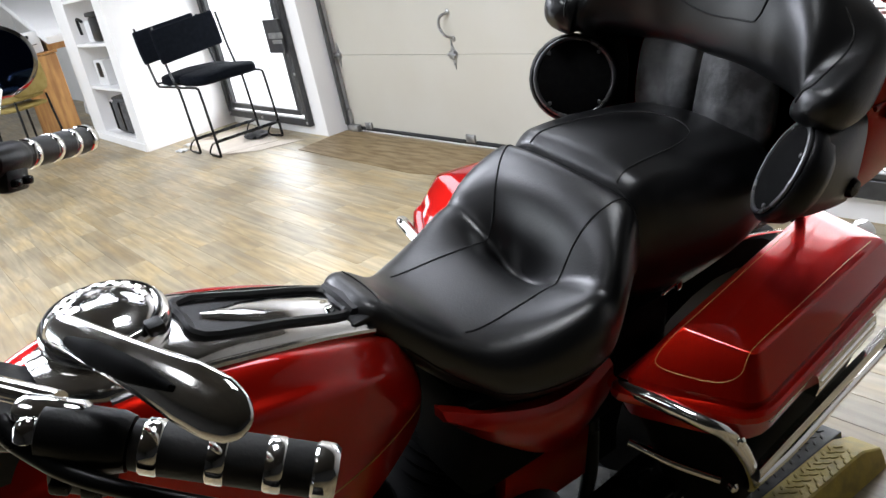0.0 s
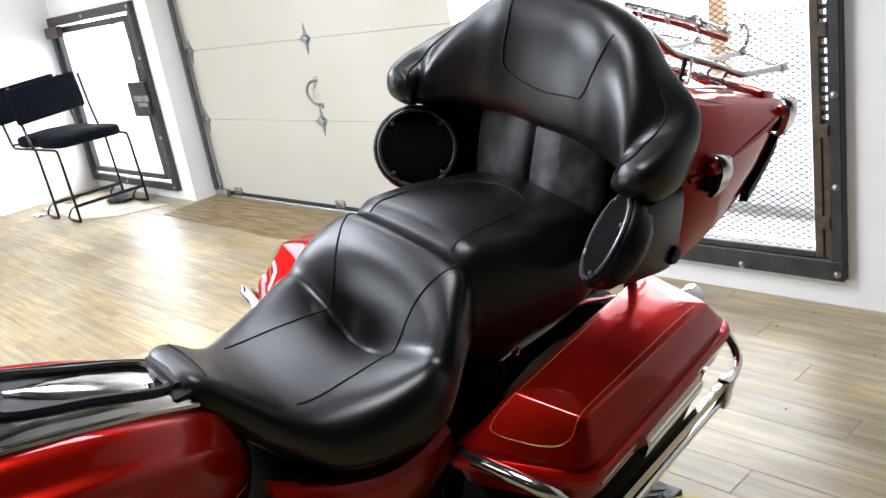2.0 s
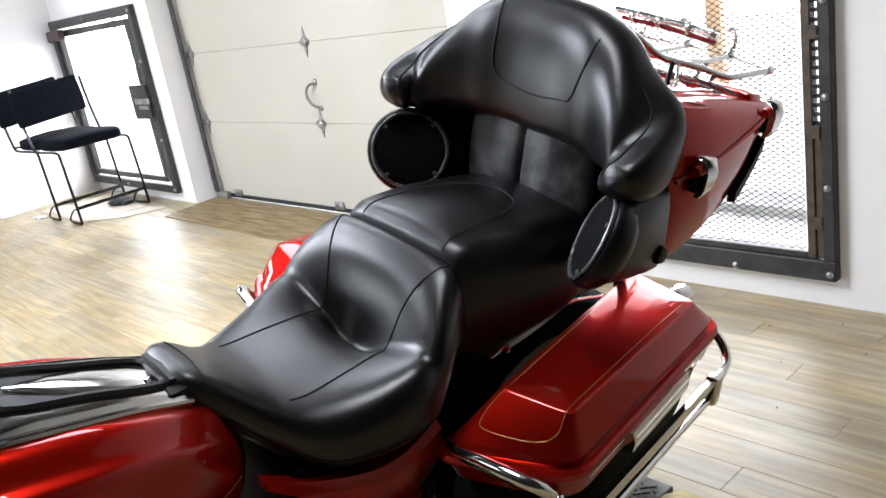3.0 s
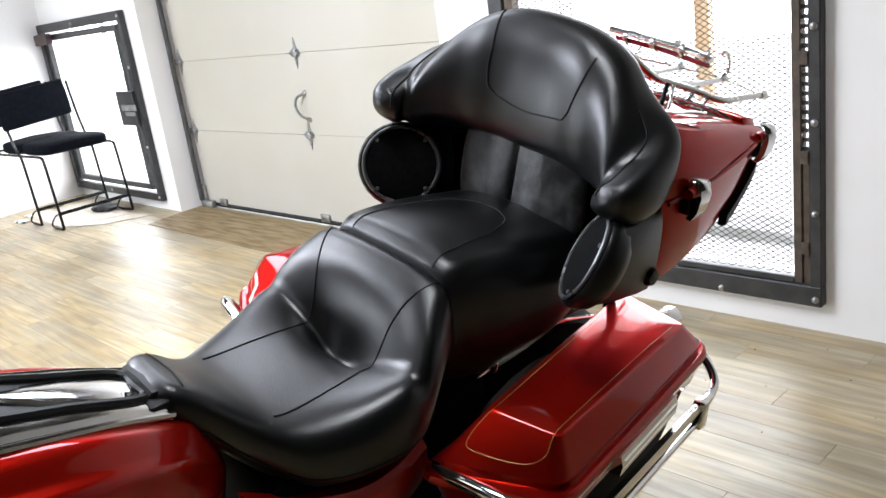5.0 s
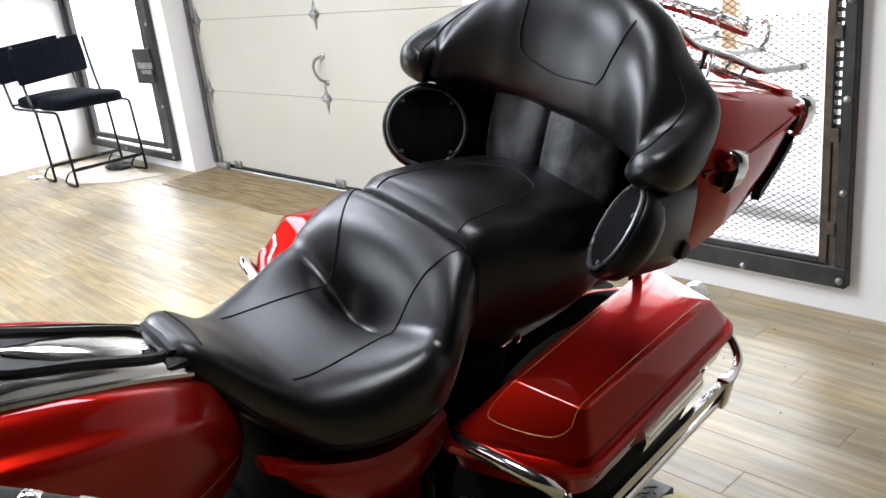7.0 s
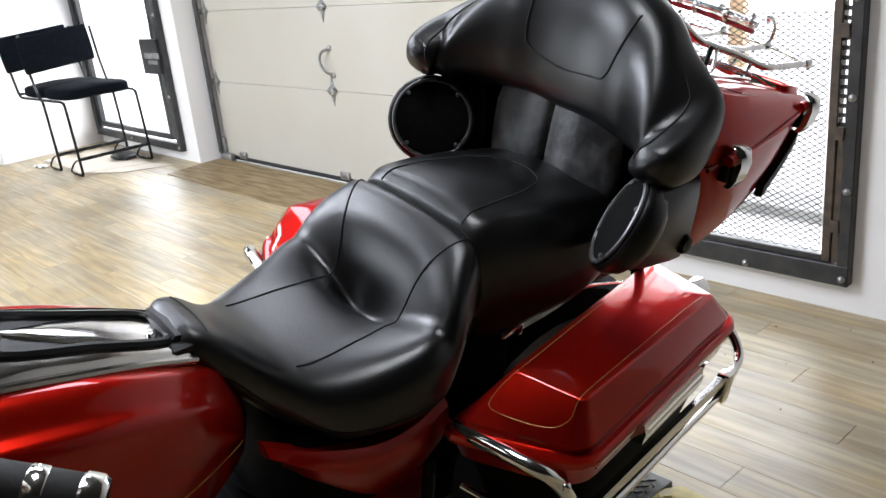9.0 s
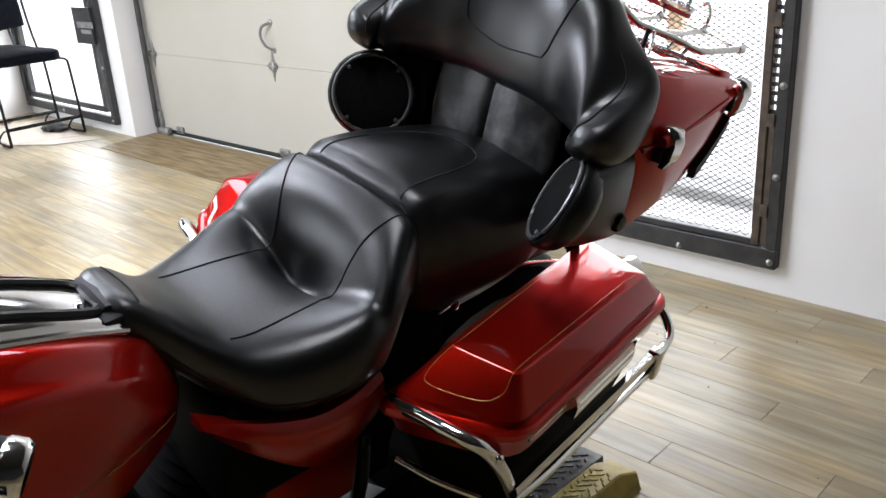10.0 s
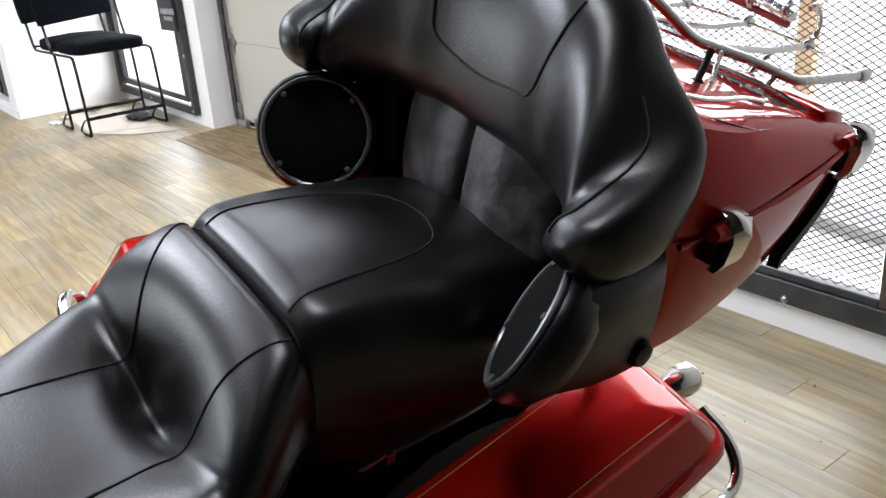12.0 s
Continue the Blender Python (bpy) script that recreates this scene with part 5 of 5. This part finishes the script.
for s in (-1, 1):
    part("frame_tube", tube([(s * 0.05, 0.55, 0.80), (s * 0.10, 0.62, 0.50), (s * 0.12, 0.72, 0.18), (s * 0.13, 0.95, 0.14), (s * 0.13, 1.35, 0.14), (s * 0.12, 1.45, 0.30), (s * 0.11, 1.46, 0.62), (s * 0.10, 1.60, 0.68), (s * 0.10, 2.0, 0.70)], 0.016, 10), BLACK_PAINT, bike)
    board = part("passenger_board", box(-0.05, 0.05, -0.11, 0.11, -0.008, 0.008, 0.006), BLACK_PAINT, bike, m=pose(s * 0.255, 1.42, 0.395, 0, 0, s * 4))
    part("board_trim", tube([(-0.05, -0.11, 0.0), (0.05, -0.10, 0.0), (0.055, 0.10, 0.0), (-0.05, 0.115, 0.0)], 0.006, 8), CHROME, board, m=pose(0, 0, 0))
    part("board_bracket", tube([(s * 0.13, 1.45, 0.37), (s * 0.20, 1.44, 0.375), (s * 0.25, 1.42, 0.388)], 0.012, 8), CHROME, board, m=board.matrix_local.inverted())
part("exhaust_pipe", tube([(0.05, 0.95, 0.52), (0.16, 0.90, 0.42), (0.18, 1.00, 0.25), (0.19, 1.30, 0.23), (0.20, 1.60, 0.22), (0.20, 2.15, 0.22)], [0.022, 0.022, 0.022, 0.03, 0.04, 0.04], 16), CHROME, bike, "chrome exhaust pipe")
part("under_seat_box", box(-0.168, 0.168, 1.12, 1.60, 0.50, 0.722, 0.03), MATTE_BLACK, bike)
part("side_stand", tube([(0.12, 1.05, 0.16), (0.22, 1.00, 0.105), (0.30, 0.96, 0.079), (0.33, 0.945, 0.088)], 0.013, 8), BLACK_PAINT, bike)

# tank, console and cap
TANK = [(0.46, 0.05, 0.03, 0.86, 0, 0, 0.844, 0.76), (0.5, 0.105, 0.05, 0.905, 0, -0.002, 0.868, 0.7), (0.58, 0.15, 0.072, 0.945, 0, -0.0024, 0.905, 0.63), (0.7, 0.180, 0.085, 0.955, 0, -0.0028, 0.914, 0.61), (0.84, 0.182, 0.088, 0.927, 0, -0.0028, 0.890, 0.62), (0.95, 0.164, 0.085, 0.889, 0, -0.0028, 0.858, 0.645), (1.03, 0.137, 0.074, 0.853, 0, -0.0028, 0.820, 0.675), (1.075, 0.11, 0.055, 0.825, 0, -0.0024, 0.785, 0.69), (1.095, 0.085, 0.04, 0.79, 0, -0.002, 0.764, 0.7)]
tank = part("fuel_tank", seat_loft(TANK, section=tank_profile), RED, bike, "glossy dark red fuel tank")
for s in (-1, 1):
    line = []
    for v in np.linspace(0.58, 1.07, 36):
        pr = tank_profile(TANK, float(v))
        f = 0.30 + 0.62 * (v - 0.58) / 0.49
        wq = pr[-1].z * (0.62) + pr[25].z * 0.38
        pz = [(p.z, p.x) for p in pr[17:]][::-1]
        line.append(Vector((s * (float(np.interp(wq, [a for a, _ in pz], [b for _, b in pz])) + 0.0005), float(v), wq)))
    part("pinstripe", tube(line, 0.0009, 5, smooth=1), GOLD, tank, "thin gold pinstripe")


def console_w(v):
    return float(np.interp(v, [0.60, 0.70, 0.80, 0.90, 1.0, 1.04], [0.972, 0.978, 0.957, 0.922, 0.884, 0.868]))


rings = []
for v in np.linspace(0.60, 1.035, 24):
    v = float(v)
    w, hw = console_w(v), float(np.interp(v, [0.60, 0.66, 0.75, 0.85, 1.035], [0.05, 0.085, 0.088, 0.078, 0.066]))
    rings.append([(u * hw, v, w - d) for u, d in ((-1.08, 0.05), (-1.04, 0.016), (-0.96, 0.005), (-0.86, 0.001), (0, 0), (0.86, 0.001), (0.96, 0.005), (1.04, 0.016), (1.08, 0.05))])
console = part("console", loft(rings), CHROME, bike, "chrome tank console", angle=60)


def console_line(pts, r, name, mat, label="", lift=0.0015, flat=1.0, closed=True):
    line = [(u, v, console_w(v) + lift) for u, v in pts]
    return part(name, tube(line, r, 8, smooth=4, closed=closed), mat, console, label)


console_line([(-0.048, 0.797), (0.0, 0.789), (0.048, 0.797), (0.045, 0.90), (0.040, 1.00), (0.0, 1.008), (-0.040, 1.00), (-0.045, 0.90)], 0.0085, "insert_frame", BLACK_PLASTIC, "black console insert frame", 0.001)
rings = [[(u * h, v, console_w(v) + 0.002 + 0.006 * (1 - u * u)) for u in (-1, -0.6, 0, 0.6, 1)] + [(h, v, console_w(v) - 0.006), (-h, v, console_w(v) - 0.006)] for v, h in ((0.812, 0.004), (0.835, 0.017), (0.87, 0.028), (0.92, 0.034), (0.975, 0.033), (0.996, 0.024), (1.001, 0.014))]
recess = [[(u * h, v, console_w(v) + 0.0012) for u in (-1, 0, 1)] + [(h, v, console_w(v) - 0.004), (-h, v, console_w(v) - 0.004)] for v, h in ((0.795, 0.044), (0.85, 0.044), (0.93, 0.041), (1.003, 0.038))]
part("insert_recess", loft(recess), BLACK_PLASTIC, console, "black console recess")
part("insert_plate", loft(rings), CHROME, console, "polished console insert plate", angle=60)
part("edge_rail", tube([(0.092, 0.66, 0.955), (0.096, 0.75, 0.952), (0.088, 0.85, 0.925), (0.078, 0.95, 0.893), (0.070, 1.03, 0.862)], 0.006, 8), CHROME, console)
part("edge_rail", tube([(-0.092, 0.66, 0.955), (-0.096, 0.75, 0.952), (-0.088, 0.85, 0.925), (-0.078, 0.95, 0.893), (-0.070, 1.03, 0.862)], 0.006, 8), CHROME, console)
part("rear_clip", box(0.036, 0.066, 1.000, 1.030, console_w(1.015) - 0.004, console_w(1.015) + 0.006, 0.003), BLACK_PLASTIC, console)
part("nose_tab", loft([[(u, v, w) for u, w in ((-h, z - 0.02), (-h * 0.8, z), (0, z + 0.004), (h * 0.8, z), (h, z - 0.02))] for v, h, z in ((1.000, 0.050, 0.878), (1.015, 0.054, 0.892), (1.035, 0.056, 0.89))]), BLACK_PLASTIC, bike)
cap = part("fuel_cap", lathe([(0.060, 0.955), (0.078, 0.965), (0.081, 0.978), (0.079, 0.992), (0.073, 0.998), (0.068, 0.999), (0.066, 0.996), (0.060, 1.002), (0.035, 1.013), (0.006, 1.016)], pose(-0.024, 0.700, 0.004), 48), CHROME, bike, "domed chrome fuel cap")
part("cap_groove", tube([(-0.024 + 0.0705 * math.cos(a), 0.700 + 0.0705 * math.sin(a), 1.0025) for a in (2 * math.pi * k / 40 for k in range(40))], 0.0022, 6, smooth=1, closed=True), BLACK_PLASTIC, cap)
for k in range(22):
    a = radians(70 + 11 * k)
    r = 0.050 + 0.004 * (k % 2)
    part("raised_mark", box(-0.0035, 0.0035, -0.006, 0.006, -0.0015, 0.0018, 0.001, seg=1), CHROME, cap, m=pose(-0.024 + r * math.cos(a), 0.700 + r * math.sin(a), 1.0105, 0, 0, 70 + 11 * k))
part("cap_hinge", box(0.036, 0.060, 0.730, 0.752, 0.994, 1.010, 0.004), BLACK_PLASTIC, cap)
part("dash_cowl", loft(smooth_rings([[(u * hw, v, w + d) for u, d in ((-1, -0.08), (-0.9, -0.02), (-0.5, 0), (0.5, 0), (0.9, -0.02), (1, -0.08))] for v, hw, w in ((0.38, 0.07, 0.985), (0.46, 0.09, 1.0), (0.56, 0.09, 0.985), (0.61, 0.07, 0.955))])), BLACK_PLASTIC, bike)

# handlebar, grips, levers and mirrors
bars = part("handlebar", tube([(0.41, 0.637, 1.146), (0.34, 0.56, 1.155), (0.24, 0.49, 1.12), (0.12, 0.45, 1.05), (0.0, 0.43, 1.02), (-0.12, 0.46, 1.04), (-0.22, 0.53, 1.09), (-0.30, 0.65, 1.11), (-0.35, 0.735, 1.10)], 0.0135, 12), BLACK_PAINT, bike, "black handlebar")
for inner, outer in (((0.398, 0.622, 1.150), (0.492, 0.742, 1.112)), ((-0.338, 0.712, 1.104), (-0.448, 0.832, 1.056))):
    a, b = Vector(inner), Vector(outer)
    m = look(a, b)
    ln = (b - a).length
    grip = part("grip", lathe([(0.012, 0.0), (0.020, -0.002), (0.0215, -0.02), (0.0215, -ln + 0.014), (0.019, -ln + 0.01), (0.010, -ln + 0.009)], m, 24), RUBBER, bars, "black rubber handlebar grip")
    for f in (0.06, 0.38, 0.66):
        part("grip_ring", lathe([(0.0212, -ln * f), (0.0226, -ln * f - 0.002), (0.0226, -ln * f - 0.013), (0.0212, -ln * f - 0.015)], m, 24), CHROME, grip, "chrome grip band")
    part("end_cap", lathe([(0.020, -ln + 0.018), (0.0235, -ln + 0.014), (0.0235, -ln + 0.002), (0.020, -ln - 0.003), (0.004, -ln - 0.004)], m, 24), CHROME, grip, "chrome grip end cap")
    sw = part("switch_housing", lathe([(0.014, 0.070), (0.022, 0.066), (0.025, 0.045), (0.025, 0.01), (0.022, 0.0), (0.014, -0.001)], m, 20), BLACK_PLASTIC, bars)
    part("switch_block", box(-0.022, 0.022, -0.045, -0.005, 0.010, 0.060, 0.008), BLACK_PLASTIC, bars, m=m)
    for k in (0.022, 0.046):
        part("switch_button", box(-0.012, 0.012, -0.006, 0.006, -0.008, 0.008, 0.003), BLACK_PAINT, sw, m=m @ pose(0.018, -0.03, k))
# clutch lever and clamp on the left bar
part("clutch_lever", tube([(0.335, 0.545, 1.175), (0.36, 0.555, 1.160), (0.41, 0.585, 1.145), (0.48, 0.66, 1.12), (0.52, 0.715, 1.105)], [0.009, 0.008, 0.007, 0.007, 0.010], 10), BLACK_PAINT, bars)
clamp = part("clutch_clamp", lathe([(0.010, -0.034), (0.015, -0.028), (0.016, 0.018), (0.012, 0.026)], look((0.352, 0.580, 1.172), (0.40, 0.625, 1.168)), 16), CHROME, bars, "chrome lever clamp")
part("ball_pivot", lathe([(0.003, -0.014), (0.009, -0.010), (0.013, 0), (0.009, 0.010), (0.003, 0.014)], pose(0.361, 0.562, 1.172), 16), CHROME, clamp)
part("pivot_bolt", tube([(0.361, 0.562, 1.172), (0.358, 0.575, 1.176), (0.372, 0.598, 1.172)], 0.008, 10), CHROME, clamp)
part("cable_sleeve", tube([(0.20, 0.50, 1.165), (0.25, 0.535, 1.170), (0.29, 0.557, 1.172), (0.341, 0.590, 1.172)], 0.010, 12), CHROME, clamp)
# left mirror: a slotted chrome stem that widens into the head
path = [(0.275, 0.606, 1.195), (0.295, 0.612, 1.206), (0.345, 0.626, 1.212), (0.405, 0.645, 1.216), (0.450, 0.660, 1.216), (0.478, 0.670, 1.214), (0.495, 0.676, 1.212), (0.504, 0.679, 1.211), (0.507, 0.680, 1.2105)]
mirror = part("left_mirror", tube(path, [0.008, 0.014, 0.016, 0.019, 0.0235, 0.0235, 0.018, 0.010, 0.002], 24, flat=0.44), CHROME, bars, "slotted chrome mirror stem and back")
slot = [(0.325, 0.612, 1.213), (0.365, 0.622, 1.219), (0.410, 0.636, 1.223), (0.448, 0.650, 1.224)]
part("slot", tube(slot, [0.004, 0.0105, 0.0095, 0.003], 12, flat=0.7), MATTE_BLACK, mirror, "dark slot in the mirror stem")
mir = part("right_mirror", lathe([(0.01, -0.03), (0.04, -0.022), (0.060, -0.004), (0.062, 0.004), (0.056, 0.008)], pose(-0.470, 0.735, 1.205, -80, 0, -100) @ Matrix.Diagonal((1.05, 0.9, 0.9, 1)), 32), CHROME, bars, "chrome rimmed mirror")
part("glass", lathe([(0.056, 0.0082), (0.03, 0.0086), (0.002, 0.0088)], pose(-0.470, 0.735, 1.205, -80, 0, -100) @ Matrix.Diagonal((1.05, 0.9, 0.9, 1)), 32), MIRROR, mir, "mirror glass, its dark blue reflection put into the colour")
part("stem", tube([(-0.30, 0.66, 1.115), (-0.36, 0.69, 1.14), (-0.43, 0.725, 1.175)], 0.008, 8), CHROME, mir)

# ---- low lift platform under the motorcycle ----
lift = thing("lift_platform", "low steel diamond plate platform with worn yellow painted edges", "platform")
part("deck", box(-1.02, -0.312, 0.9, 2.10, 0.05, 0.076, 0.003), PLATE_BLACK, lift, "black diamond plate deck", smooth=False)
part("deck_support", box(-1.0, -0.33, 0.92, 2.08, 0.0, 0.0495), DARK_STEEL, lift, smooth=False)


def plate_lugs(x0, x1, y0, y1, z, step):
    """Raised lozenges in two directions."""
    bm = bmesh.new()
    i = 0
    y = y0
    while y < y1:
        x = x0 + (step / 2 if i % 2 else 0)
        k = 0
        while x < x1:
            m = pose(x, y, z, 0, 0, 45 if (i + k) % 2 else -45)
            loft([[m @ Vector((a * sx, b * sx, h)) for a, b in ((-0.011, 0), (-0.005, 0.0035), (0.005, 0.0035), (0.011, 0), (0.005, -0.0035), (-0.005, -0.0035))] for sx, h in ((1, -0.001), (0.8, 0.0016), (0.5, 0.002))], bm)
            x += step
            k += 1
        y += step / 2
        i += 1
    return bm


lugs = part("deck_tread", plate_lugs(-0.62, -0.32, 1.35, 2.08, 0.0765, 0.030), PLATE_BLACK, lift)
tagged(lugs, "raised diamond pattern lugs", kind="stuff")
for s, x0, x1 in ((1, -0.310, -0.236), (-1, -1.096, -1.022)):
    xo, xi = (x1, x0) if s > 0 else (x0, x1)
    edge = part("edge_plate", loft([[(xi, y, 0), (xi, y, z), (xo - s * 0.004, y, z), (xo, y, z - 0.004), (xo + s * 0.012, y, 0)] for y, z in ((0.9, 0.078), (2.04, 0.078), (2.06, 0.076), (2.13, 0.046), (2.14, 0.0))]), YELLOW, lift, "worn yellow painted edge plate", angle=20)
    if s > 0:
        lugs = part("edge_tread", plate_lugs(x0 + 0.012, x1 - 0.008, 1.35, 2.04, 0.0785, 0.026), YELLOW, lift)
        tagged(lugs, "raised yellow diamond pattern lugs", kind="stuff")

# ---- floor planks: the nearest ones single, the rest joined ----
plank = planks_mesh()
plank.materials.append(PLANK)
rest_v, rest_f = [], []
rows = [(j, -5.0 + 0.1206 * j + 0.06) for j in range(72)]
singles = 0
for j, y in rows:
    if y > 3.56:
        continue
    x = -15.4 + (j * 0.377) % 1.0
    while x < 4.9:
        near = (-4.6 < x < 0.9 and 1.0 < y < 3.6)
        if near and singles < 300:
            ob = new("plank", plank)
            ob.parent = floor
            ob.location = (x, y, 0)
            singles += 1
        else:
            b = len(rest_v)
            for z, d in ((-0.012, 0.0), (-0.0009, 0.0), (0.0, 0.0009)):
                rest_v += [(x - 0.5 + d, y - 0.06 + d, z), (x + 0.5 - d, y - 0.06 + d, z), (x + 0.5 - d, y + 0.06 - d, z), (x - 0.5 + d, y + 0.06 - d, z)]
            for q in (0, 4):
                for k in range(4):
                    rest_f.append((b + q + k, b + q + (k + 1) % 4, b + q + 4 + (k + 1) % 4, b + q + 4 + k))
            rest_f.append((b + 8, b + 9, b + 10, b + 11))
        x += 1.0008
me = bpy.data.meshes.new("mesh")
me.from_pydata(rest_v, [], rest_f)
me.materials.append(PLANK)
ob = new("far_planks", me)
ob.parent = floor
tagged(ob, "worn light brown wood planks", kind="stuff")
